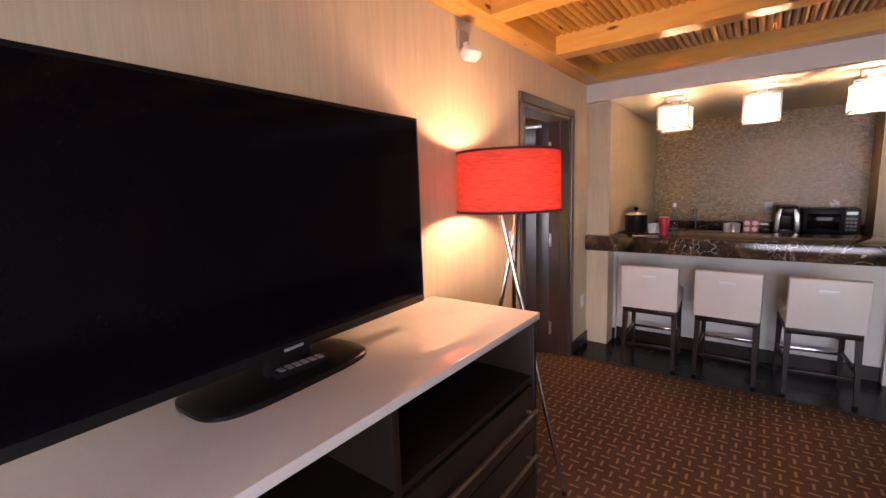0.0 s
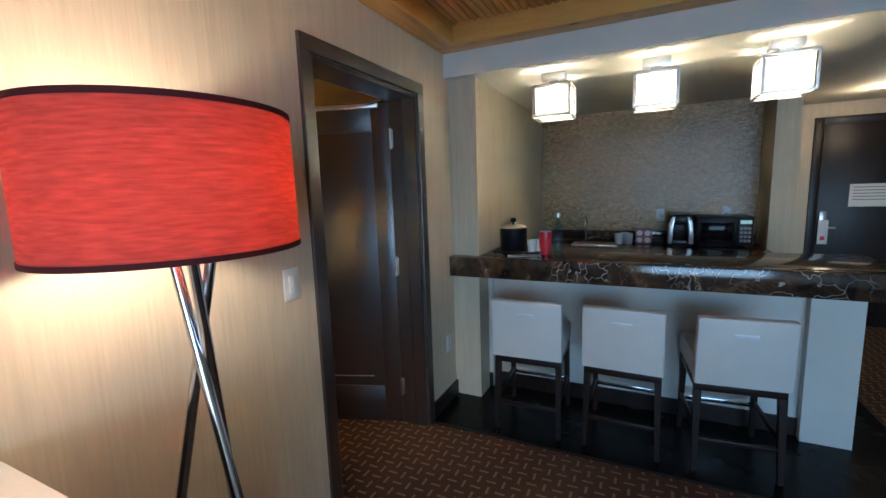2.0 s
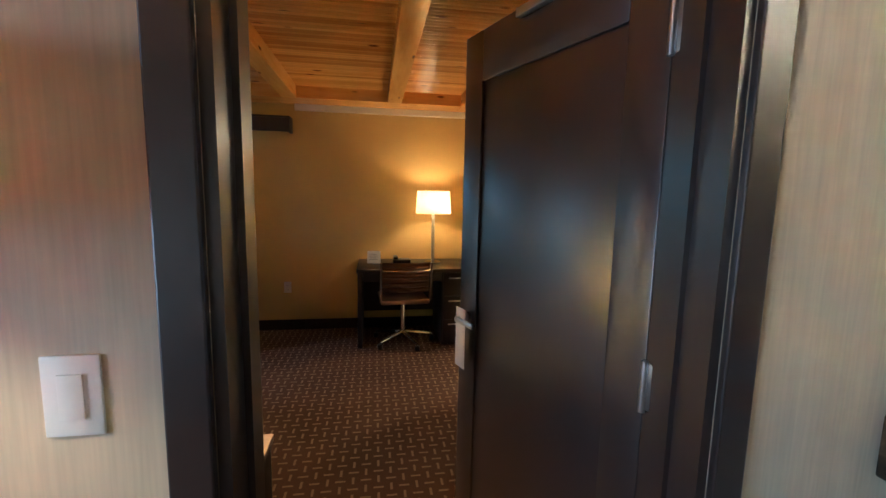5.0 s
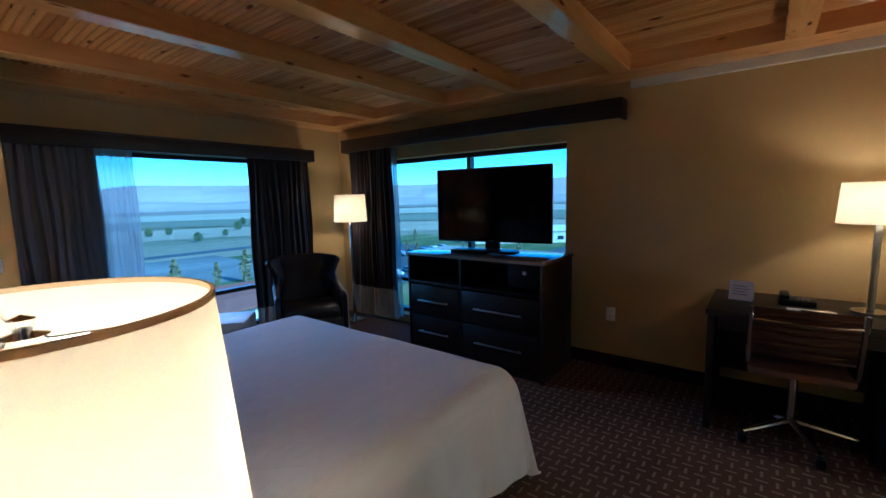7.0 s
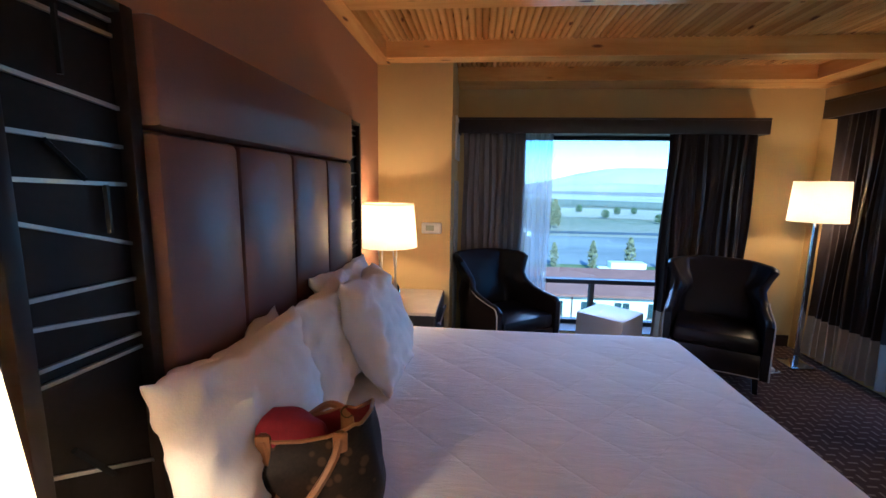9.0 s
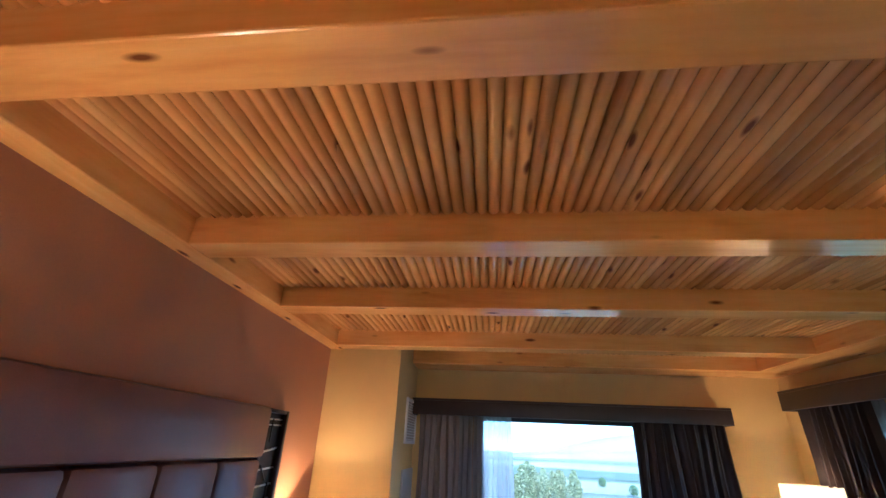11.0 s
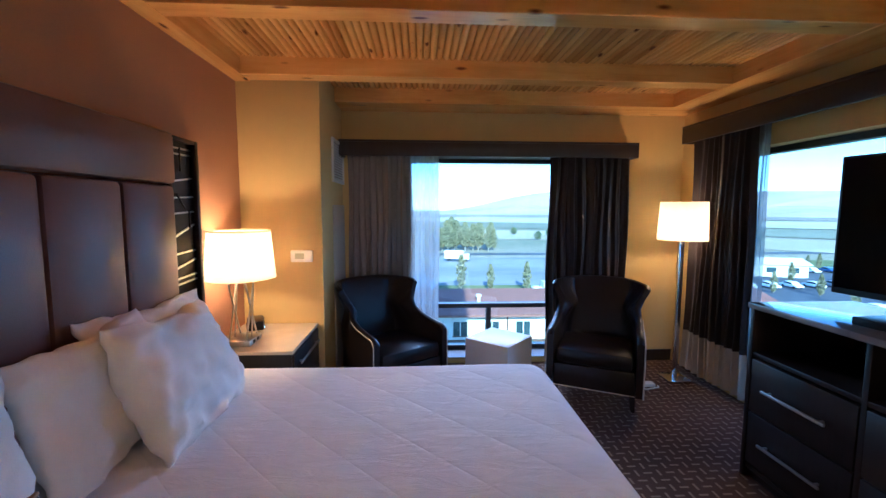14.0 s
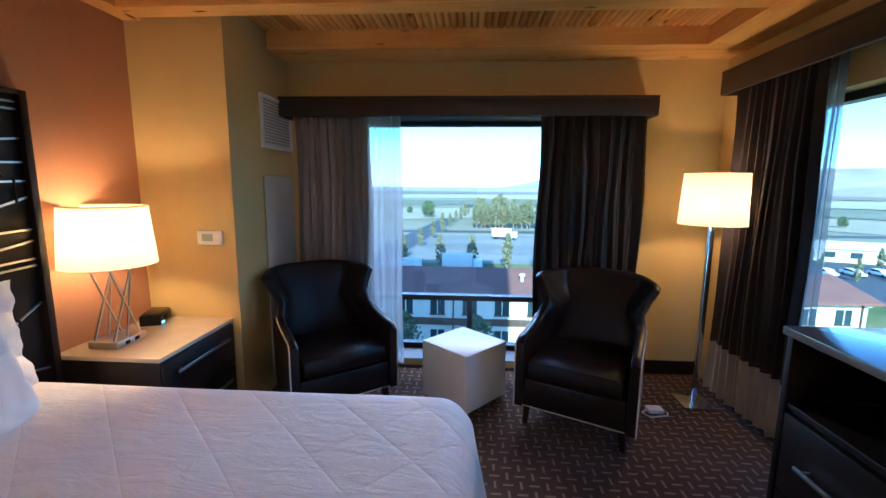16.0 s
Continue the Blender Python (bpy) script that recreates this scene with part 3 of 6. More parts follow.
door = thing("door_1", pose(-0.172, -0.088, 0.006, 0, 0, 199.5), "dark veneer panelled bedroom door standing half open", "door", kind="structure")
DW, DH = 0.81, 2.015
leaf = part("leaf", box(0, DW, -0.045, -0.009, 0, DH, 0.002), M_DOORWOOD, door)
for nm, b in (("stile", (0, 0.11, 0, DH)), ("stile", (DW - 0.11, DW, 0, DH)), ("rail", (0.11, DW - 0.11, DH - 0.17, DH)), ("rail", (0.11, DW - 0.11, 0, 0.24))):
    part(nm, box(b[0], b[1], -0.010, 0.0, b[2], b[3], 0.003), M_DOORWOOD, door)
for z in (0.24, 1.03, 1.80):
    hinge = part("hinge", box(-0.034, -0.003, -0.030, 0.004, z - 0.055, z + 0.055, 0.003), M_BRUSHED, door, "steel butt hinge")
    part("hinge_pin", tube([(-0.004, 0.008, z - 0.06), (-0.004, 0.008, z + 0.06)], 0.008, 10), M_BRUSHED, hinge)
lever = part("door_handle", lathe([(0.0, 0.0), (0.026, 0.0), (0.026, 0.010), (0.011, 0.012), (0.011, 0.05), (0.0, 0.05)], 20), M_BRUSHED, door, "satin steel lever handle")
lever.matrix_basis = pose(DW - 0.06, 0.0, 0.985, -90, 0, 0)
part("lever", box(DW - 0.17, DW - 0.05, 0.042, 0.056, 0.976, 0.996, 0.005), M_BRUSHED, door, "steel lever")
part("lever", box(DW - 0.17, DW - 0.05, -0.101, -0.087, 0.976, 0.996, 0.005), M_BRUSHED, door, "steel lever")
part("lever_stem", tube([(DW - 0.06, -0.095, 0.986), (DW - 0.06, -0.045, 0.986)], 0.011, 10), M_BRUSHED, door)
part("door_sign", box(DW - 0.10, DW - 0.035, 0.036, 0.0385, 0.80, 1.03, 0.001), M_PAPERWHITE, door, "white card hanger on the handle")
closer = part("door_closer", box(0.06, 0.50, 0.0, 0.022, DH - 0.035, DH - 0.008, 0.004), M_BRUSHED, door, "steel closer track")
part("closer_arm", tube([(0.10, 0.02, DH - 0.01), (-0.02, 0.10, DH + 0.012)], 0.008, 8), M_BRUSHED, closer)
part("kick_mark", box(0.18, 0.62, -0.0102, -0.0085, 0.30, 0.306), M_TAUPE, door, "pale scuff line")


# ---- bar and kitchenette ----
base = bmesh.new()
add_box(base, 0.0, 0.22, 0.59, 0.95, 0.0, 0.90)
add_box(base, 0.22, 2.05, 0.645, 0.95, 0.0, 0.90)
add_box(base, 2.05, 2.28, 0.58, 0.95, 0.0, 0.90)
structure("wall_bar", base, M_BARWALL, "pale painted bar front with end posts", "wall")
for nm, b in (("baseboard_bar", (0.22, 2.05, 0.633, 0.645)), ("baseboard_bar_2", (0.014, 0.22, 0.578, 0.59))):
    structure(nm, box(*b, 0.006, 0.115, 0.003), M_ESPRESSO, "dark wooden baseboard", "baseboard")
top = thing("marble_counter", pose(0, 0, 0), "thick dark brown veined marble bar top", "counter")
part("slab", box(0.006, 2.38, 0.318, 0.399, 0.902, 1.038, 0.006), M_MARBLE, top)
part("slab_rear", box(0.195, 2.38, 0.3992, 0.955, 0.902, 1.038, 0.004), M_MARBLE, top)

back = thing("kitchen_counter", pose(0, 0, 0), "dark kitchenette counter with a marble top", "counter")
part("cabinet", box(0.195, 2.143, 1.80, 2.418, 0.006, 0.88, 0.003), M_ESPRESSO, back)
part("worktop", box(0.195, 2.143, 1.76, 2.418, 0.882, 0.922, 0.004), M_MARBLE, back, "dark veined marble worktop")
part("upstand", box(0.195, 2.143, 2.396, 2.418, 0.924, 1.02, 0.003), M_MARBLE, back, "dark marble upstand")

stone = bmesh.new()
rnd = random.Random(4)
z = 1.022
row = 0
while z < 2.20:
    h = rnd.choice((0.011, 0.014, 0.018))
    x = 0.197 - rnd.random() * 0.05
    while x < 2.140:
        w = rnd.uniform(0.012, 0.040)
        x0, x1 = max(x, 0.195), min(x + w - 0.0015, 2.143)
        if x1 - x0 > 0.006:
            add_box(stone, x0, x1, 2.419, 2.404 - rnd.random() * 0.014, z, min(z + h - 0.0015, 2.213))
        x += w
    z += h
stone_ob = solid("split_stone", stone, M_STONE)
tagged(stone_ob, "grey brown split face stone cladding behind the counter", "stone cladding", "", "stuff")

for i, lx in enumerate((0.66, 1.25, 1.86)):
    light = thing("ceiling_light", pose(lx, 0.62, 2.215), "square frosted glass ceiling light in a steel frame", "ceiling light", "lights over the bar")
    part("canopy", box(-0.075, 0.075, -0.05, 0.05, -0.045, 0.0, 0.004), M_BRUSHED, light, "brushed steel ceiling plate")
    part("stem", box(-0.03, 0.03, -0.03, 0.03, -0.085, -0.045), M_BRUSHED, light)
    s, zt, zb = 0.114, -0.085, -0.275
    for sx in (-1, 1):
        for sy in (-1, 1):
            part("frame_post", box(sx * s - 0.005, sx * s + 0.005, sy * s - 0.005, sy * s + 0.005, zb, zt), M_BRUSHED, light, "", False)
        for zz in (zt, zb):
            part("frame_bar", box(-s + 0.005, s - 0.005, sx * s - 0.005, sx * s + 0.005, zz - 0.005, zz + 0.005), M_BRUSHED, light, "", False)
            part("frame_bar", box(sx * s - 0.005, sx * s + 0.005, -s + 0.005, s - 0.005, zz - 0.005, zz + 0.005), M_BRUSHED, light, "", False)
    part("crossbar", box(-s, s, -0.006, 0.006, zt - 0.004, zt + 0.006), M_BRUSHED, light, "", False)
    part("top_plate", box(-0.10, 0.10, -0.062, 0.062, zt - 0.010, zt - 0.006), M_BRUSHED, light, "steel plate with light slots beside it", False)
    shade = bmesh.new()
    q = 0.106
    for b in ((-q, q, -q, -q + 0.004), (-q, q, q - 0.004, q), (-q, -q + 0.004, -q, q), (q - 0.004, q, -q, q)):
        add_box(shade, b[0], b[1], b[2], b[3], zb + 0.012, zt - 0.012)
    add_box(shade, -q, q, -q, q, zb + 0.010, zb + 0.014)
    part("diffuser", shade, M_FROST, light, "lit frosted glass box", False)


def wall_plate(name, m, label, category, kind="outlet", w=0.075, h=0.118):
    """A cover plate; it lies in the local x-z plane and faces local -y."""
    ob = thing(name, m, label, category)
    part("plate", box(-w / 2, w / 2, -0.006, 0.0, -h / 2, h / 2, 0.003), M_PLASTIC, ob)
    if kind == "switch":
        part("rocker", box(-0.017, 0.017, -0.010, -0.006, -0.034, 0.034, 0.002), M_PLASTIC, ob)
    else:
        for s in (-1, 1):
            sock = part("socket", box(-0.017, 0.017, -0.009, -0.006, s * 0.021 - 0.014, s * 0.021 + 0.014, 0.003), M_PLASTIC, ob)
            for q in (-1, 1):
                part("slot", box(q * 0.006 - 0.0015, q * 0.006 + 0.0015, -0.0095, -0.009, s * 0.021 - 0.004, s * 0.021 + 0.006), M_BLACK, sock)
    return ob


wall_plate("light_switch", pose(0.0, -1.117, 1.158, 0, 0, 90), "white rocker light switch on the cream wall", "light switch", "switch", 0.078, 0.122)
wall_plate("wall_outlet", pose(0.0, 0.275, 0.43, 0, 0, 90), "white wall outlet beside the bar", "outlet")
wall_plate("wall_outlet", pose(1.36, 2.40, 1.18), "white outlet on the stone wall", "outlet")
wall_plate("wall_outlet", pose(1.90, 2.40, 1.20), "white outlet on the stone wall", "outlet")
wall_plate("wall_outlet", pose(X_WIN, -1.60, 0.46, 0, 0, 90), "cream wall outlet on the mustard wall", "outlet")
wall_plate("light_switch", pose(2.50, 3.2, 1.15), "white light switch beside the entry door", "light switch", "switch")

alarm = thing("alarm_strobe", pose(0.0, -1.635, 2.17), "white fire alarm strobe high on the wall", "alarm")
part("backplate", box(0.0, 0.022, -0.045, 0.045, 0.04, 0.13, 0.006), M_TAUPE, alarm)
dome = part("lens", lathe([(0.0, 0.0), (0.035, 0.006), (0.052, 0.028), (0.055, 0.05), (0.04, 0.07), (0.0, 0.075)], 20), M_PLASTIC, alarm, "white rounded lens")
dome.matrix_basis = pose(0.05, 0, -0.03, 0, 12, 0)
part("arm", box(0.01, 0.05, -0.012, 0.012, 0.03, 0.07, 0.004), M_PLASTIC, alarm)


def stool(m, first=False):
    ob = thing("bar_stool", m, "white vinyl counter stool with dark wooden legs", "stool", "stools at the bar")
    w = 0.205
    seat = part("seat", box(-w, w, 0.034, 0.43, 0.480, 0.605, 0.024), M_WHITELEATHER, ob, "cream vinyl seat pad")
    bk = part("backrest", box(-w, w, -0.026, 0.026, 0.0, 0.355, 0.010), M_WHITELEATHER, ob)
    bk.matrix_basis = pose(0, 0.005, 0.48, 5, 0, 0)
    grip = part("grip", box(-0.05, 0.05, -0.030, -0.0262, 0.262, 0.284, 0.003), M_SATIN, bk, "brushed steel grip slot")
    part("seat_rail", box(-w + 0.01, w - 0.01, 0.0, 0.42, 0.435, 0.478, 0.004), M_ESPRESSO, ob, "dark wooden seat rail")
    for sx in (-1, 1):
        for y0, y1 in ((0.03, -0.01), (0.40, 0.42)):
            part("leg", tube([(sx * (w - 0.025), y0, 0.50), (sx * (w - 0.018), y1, 0.0)], [0.026, 0.017], 4), M_ESPRESSO, ob, "", False)
        part("stretcher", box(sx * (w - 0.03), sx * (w - 0.012), 0.02, 0.41, 0.20, 0.23, 0.003), M_ESPRESSO, ob)
    part("stretcher", box(-w + 0.03, w - 0.03, 0.0, 0.018, 0.155, 0.18, 0.003), M_ESPRESSO, ob)
    part("footrest", box(-w + 0.03, w - 0.03, 0.398, 0.418, 0.19, 0.215, 0.003), M_CHROME, ob, "chrome footrest bar")
    return ob


st = stool(pose(0.605, 0.085, 0.006, 0, 0, 2))
copy_thing(st, pose(1.125, 0.095, 0.006, 0, 0, -2))
copy_thing(st, pose(1.667, 0.10, 0.006, 0, 0, 5))

# things on the bar top
bucket = thing("ice_bucket", pose(0.36, 0.68, 1.039), "black ice bucket with a pale lid", "ice bucket")
part("bucket", lathe([(0.0, 0.0), (0.086, 0.0), (0.094, 0.01), (0.098, 0.165), (0.09, 0.17), (0.0, 0.17)], 32), M_BLACK, bucket)
lid = part("lid", lathe([(0.0, 0.190), (0.06, 0.188), (0.094, 0.178), (0.096, 0.1705), (0.0, 0.1702)], 32), M_CREAMTOP, bucket, "pale round lid")
part("knob", lathe([(0.0, 0.19), (0.008, 0.191), (0.008, 0.205), (0.019, 0.212), (0.022, 0.225), (0.014, 0.238), (0.0, 0.241)], 20), M_BLACK, lid, "black ball knob")
part("tray", box(-0.12, 0.20, -0.115, 0.12, -0.001, 0.006, 0.003), M_BLACK, bucket, "black tray")
for cx, cy in ((0.51, 0.62), (0.555, 0.66)):
    cup = thing("plastic_cup", pose(cx, cy, 1.046), "wrapped clear plastic cup on a tray", "cup", "cups beside the bucket")
    part("cup", lathe([(0.0, 0.0), (0.026, 0.0), (0.034, 0.085), (0.033, 0.085), (0.025, 0.003), (0.0, 0.003)], 20), M_PLASTIC, cup)
tumbler = thing("tumbler", pose(0.615, 0.56, 1.039) @ Matrix.Scale(0.86, 4), "red insulated tumbler on the bar top", "tumbler")
part("body", lathe([(0.0, 0.0), (0.033, 0.0), (0.037, 0.03), (0.047, 0.10), (0.049, 0.175), (0.047, 0.18), (0.0, 0.178)], 28), M_REDPLASTIC, tumbler)
part("lid", lathe([(0.0, 0.186), (0.046, 0.185), (0.048, 0.1805), (0.0, 0.180)], 28), M_PLASTIC, tumbler, "clear lid")
bottle = thing("soap_bottle", pose(0.67, 0.72, 1.039), "clear bottle with a silver cap", "bottle")
part("body", lathe([(0.0, 0.0), (0.032, 0.0), (0.034, 0.02), (0.034, 0.16), (0.013, 0.205), (0.013, 0.235), (0.0, 0.235)], 24), M_GLASS, bottle)
part("cap", lathe([(0.0, 0.236), (0.016, 0.236), (0.016, 0.27), (0.0, 0.272)], 20), M_BRUSHED, bottle, "silver cap")
for cx, cy, a in ((0.45, 0.455, 14), (0.52, 0.475, -22)):
    paper = thing("card", pose(cx, cy, 1.0385, 0, 0, a), "white printed card lying on the bar top", "card", "cards on the bar")
    part("sheet", box(-0.065, 0.065, -0.03, 0.03, 0.0, 0.0016), M_PAPERWHITE, paper)
    part("print", box(-0.045, 0.035, -0.006, 0.008, 0.0016, 0.0021), M_BROWNSEAT, paper)

# things on the back counter
ZC = 0.923
sinkrim = thing("sink", pose(0.78, 2.02, ZC), "small undermount steel bar sink with a pale edge", "sink")
part("basin_rim", box(-0.20, 0.20, -0.14, 0.14, 0.0, 0.008, 0.003), M_BRUSHED, sinkrim)
part("towel_edge", box(-0.18, 0.22, -0.21, -0.17, 0.0, 0.022, 0.006), M_PLASTIC, sinkrim, "pale folded cloth at the sink")
faucet = thing("faucet", pose(0.68, 2.25, ZC), "chrome gooseneck faucet behind the sink", "faucet")
part("base", lathe([(0.0, 0.0), (0.028, 0.0), (0.028, 0.012), (0.016, 0.02), (0.0, 0.02)], 20), M_CHROME, faucet)
part("spout", tube([(0, 0, 0.015)] + [(0.0, -0.06 + 0.06 * math.cos(a), 0.20 + 0.06 * math.sin(a)) for a in [math.pi * k / 8 for k in range(9)]] + [(0, -0.12, 0.17)], 0.010, 12), M_CHROME, faucet)
part("tap", tube([(0.02, 0, 0.03), (0.10, 0, 0.05)], 0.008, 10), M_CHROME, faucet)
for cx in (1.00, 1.085, 1.05):
    mug = thing("mug", pose(cx, 2.12 if cx != 1.05 else 2.22, ZC), "white paper coffee cup on the counter", "cup", "cups on the counter")
    part("cup", lathe([(0.0, 0.0), (0.034, 0.0), (0.04, 0.095), (0.037, 0.095), (0.032, 0.005), (0.0, 0.005)], 24), M_PLASTIC, mug)
pods = thing("pod_box", pose(1.215, 2.16, ZC), "pink and white box of coffee pods", "box")
part("carton", box(-0.07, 0.07, -0.04, 0.04, 0.0, 0.14, 0.003), mottled("pink_card", (0.42, 0.10, 0.14), 0.6, vary=0.1, relief=0), pods)
for px in (-0.034, 0.034):
    for pz in (0.036, 0.102):
        disc = part("pod", lathe([(0.0, 0.0), (0.024, 0.0), (0.026, 0.004), (0.0, 0.006)], 20), M_PLASTIC, pods, "white pod")
        disc.matrix_basis = pose(px, -0.0405, pz, 90, 0, 0)
extra = thing("condiment_tray", pose(1.33, 2.20, ZC), "dark condiment tray on the counter", "tray")
part("tray", box(-0.06, 0.06, -0.06, 0.06, 0.0, 0.05, 0.004), M_BLACK, extra)
coffee = thing("coffee_maker", pose(1.51, 2.12, ZC), "black and silver pod coffee maker", "coffee maker")
part("base", box(-0.09, 0.09, -0.15, 0.15, 0.0, 0.035, 0.010), M_BLACK, coffee)
part("tower", box(-0.088, 0.088, -0.02, 0.15, 0.035, 0.25, 0.015), M_BLACK, coffee)
part("brew_head", box(-0.092, 0.092, -0.14, 0.15, 0.19, 0.285, 0.022), M_BLACK, coffee)
for sx in (-1, 1):
    part("side_trim", extrude_outline([(sx * 0.062, 0.03), (sx * 0.102, 0.03), (sx * 0.095, 0.20), (sx * 0.070, 0.265), (sx * 0.045, 0.265), (sx * 0.058, 0.16)], 0.03, "y", 0.003), M_BRUSHED, coffee, "silver curved side trim").matrix_basis = pose(0, -0.168, 0)
part("drip_tray", box(-0.05, 0.05, -0.145, -0.04, 0.035, 0.045, 0.004), M_BRUSHED, coffee)
part("handle", tube([(-0.07, -0.12, 0.287), (-0.05, -0.15, 0.296), (0.05, -0.15, 0.296), (0.07, -0.12, 0.287)], 0.009, 8), M_BRUSHED, coffee)
mw = thing("microwave", pose(1.845, 2.17, ZC), "black microwave oven on the counter", "microwave")
part("body", box(-0.215, 0.205, -0.17, 0.19, 0.012, 0.262, 0.006), M_BLACK, mw)
mdoor = part("door", box(-0.21, 0.085, -0.186, -0.171, 0.018, 0.256, 0.006), M_BLACK, mw)
part("glass", box(-0.18, 0.055, -0.190, -0.1862, 0.06, 0.215, 0.002), M_SCREEN, mdoor, "dark door glass")
part("handle", box(0.062, 0.078, -0.215, -0.187, 0.04, 0.235, 0.006), M_BLACK, mdoor)
part("control_panel", box(0.088, 0.20, -0.184, -0.171, 0.018, 0.256, 0.004), M_BLACK, mw)
part("display", box(0.105, 0.185, -0.1862, -0.1845, 0.205, 0.235), glow("green_display", (0.1, 0.9, 0.4), 0.04), mw, "dim green display")
for i in range(12):
    part("key", box(0.105 + 0.028 * (i % 3), 0.127 + 0.028 * (i % 3), -0.186, -0.1842, 0.05 + 0.035 * (i // 3), 0.072 + 0.035 * (i // 3)), M_INK, mw)
for sx in (-0.18, 0.17):
    part("foot", box(sx - 0.015, sx + 0.015, -0.14, -0.11, 0.0, 0.012), M_BLACK, mw)

# ---- entry door at the end of the passage ----
entry = thing("door_2", pose(2.787, 3.2, 0.0), "dark veneer entry door with a white notice", "door", kind="structure")
part("leaf", box(0.0, 0.92, -0.03, 0.0, 0.006, 2.005, 0.003), M_ESPRESSO, entry)
for b in ((-0.07, 0.0, 0, 2.075), (0.92, 0.99, 0, 2.075), (0.0, 0.92, 2.005, 2.075)):
    part("frame", box(b[0], b[1], -0.022, 0.0, b[2], b[3], 0.003), M_ESPRESSO, entry)
part("notice", box(0.235, 0.56, -0.034, -0.0305, 1.20, 1.42, 0.001), M_PAPERWHITE, entry, "white notice sheet")
for i in range(5):
    part("print", box(0.26, 0.52 - 0.02 * (i % 2), -0.0350, -0.0342, 1.385 - i * 0.03, 1.393 - i * 0.03), M_INK, entry)
part("door_handle", box(0.03, 0.15, -0.075, -0.055, 0.985, 1.005, 0.005), M_BRUSHED, entry, "steel lever handle")
part("lock_case", box(0.015, 0.075, -0.058, -0.0305, 0.93, 1.16, 0.006), M_BRUSHED, entry)
part("door_sign", box(0.005, 0.085, -0.082, -0.079, 0.83, 1.07, 0.001), M_PAPERWHITE, entry, "white card hanger")
part("sign_mark", box(0.027, 0.062, -0.0832, -0.0825, 0.87, 0.91), M_REDPLASTIC, entry)

# ---- long dressers and screens ----
def dresser(m, width, depth, height, top_material, label, split=0.48, reach=0.31, lift=0.15, rows=2):
    """Front faces local +x; width runs along local +y."""
    ob = thing("dresser", m, label, "dresser")
    part("top", box(0.0, depth + 0.012, -0.012, width + 0.012, height - 0.03, height, 0.004), top_material, ob, "polished stone top")
    t = 0.025
    hb = height - 0.031
    for nm, b in (("side_panel", (0, depth, 0, t, 0.0, hb)), ("side_panel", (0, depth, width - t, width, 0.0, hb)), ("back_panel", (0, 0.02, t, width - t, 0.05, hb)),
                  ("bottom_panel", (0.02, depth - 0.01, t, width - t, 0.05, 0.075)), ("shelf", (0.02, depth - 0.008, t, width - t, hb - 0.26, hb - 0.235)),
                  ("divider", (0.02, depth - 0.006, width * split - 0.0125, width * split + 0.0125, 0.076, hb - 0.001)), ("plinth", (0.03, depth - 0.03, t, width - t, 0.0, 0.049))):
        part(nm, box(*b, 0.002), M_ESPRESSO, ob)
    zlo, zhi = 0.085, hb - 0.268
    hgt = (zhi - zlo) / rows
    for ya, yb in ((t + 0.004, width * split - 0.016), (width * split + 0.016, width - t - 0.004)):
        for r in range(rows):
            z0 = zlo + r * hgt
            dr = part("drawer", box(depth - 0.03, depth - 0.002, ya, yb, z0 + 0.004, z0 + hgt - 0.004, 0.003), M_ESPRESSO, ob)
            zc, ym, hl = z0 + lift, (ya + yb) / 2, (yb - ya) * reach
            part("handle", box(depth + 0.022, depth + 0.034, ym - hl, ym + hl, zc - 0.007, zc + 0.007, 0.003), M_BRUSHED, dr, "slim brushed steel bar handle")
            for q in (-1, 1):
                part("handle_post", box(depth - 0.002, depth + 0.022, ym + q * (hl - 0.03) - 0.005, ym + q * (hl - 0.03) + 0.005, zc - 0.005, zc + 0.005), M_BRUSHED, dr)
    return ob


def television(m, width, height, lift, label, foot_x=0.035):
    """Faces local +x; stands at local z = 0."""
    ob = thing("television", m, label, "television")
    part("housing", box(-0.035, 0.0, -width / 2, width / 2, lift, lift + height, 0.006), M_BLACK, ob)
    part("rear_bulge", box(-0.075, -0.034, -width * 0.33, width * 0.33, lift + 0.08, lift + height * 0.72, 0.02), M_BLACK, ob)
    part("screen", box(0.0, 0.0022, -width / 2 + 0.014, width / 2 - 0.014, lift + 0.03, lift + height - 0.014), M_SCREEN, ob, "dark glossy switched-off screen")
    part("neck", box(-0.055, -0.02, -0.07, 0.07, 0.014, lift + 0.1, 0.006), M_BLACK, ob)
    foot = bmesh.new()
    rings = []
    for grow, z in ((1.0, 0.0), (1.0, 0.010), (0.97, 0.016), (0.80, 0.021), (0.40, 0.026)):
        rings.append([])
        for k in range(48):
            c, d = math.cos(k * math.pi / 24), math.sin(k * math.pi / 24)
            rings[-1].append(foot.verts.new((foot_x + 0.135 * grow * math.copysign(abs(c) ** 0.6, c), 0.265 * grow * math.copysign(abs(d) ** 0.45, d), z)))
    for r0, r1 in zip(rings, rings[1:]):
        for k in range(48):
            foot.faces.new((r0[k], r0[(k + 1) % 48], r1[(k + 1) % 48], r1[k]))
    foot.faces.new(rings[0][::-1])
    foot.faces.new(rings[-1])
    part("stand", foot, M_BLACK, ob, "glossy black rounded stand")
    part("logo_bar", box(0.0, 0.0028, -0.03, 0.03, lift + 0.010, lift + 0.018), M_INK, ob)
    return ob


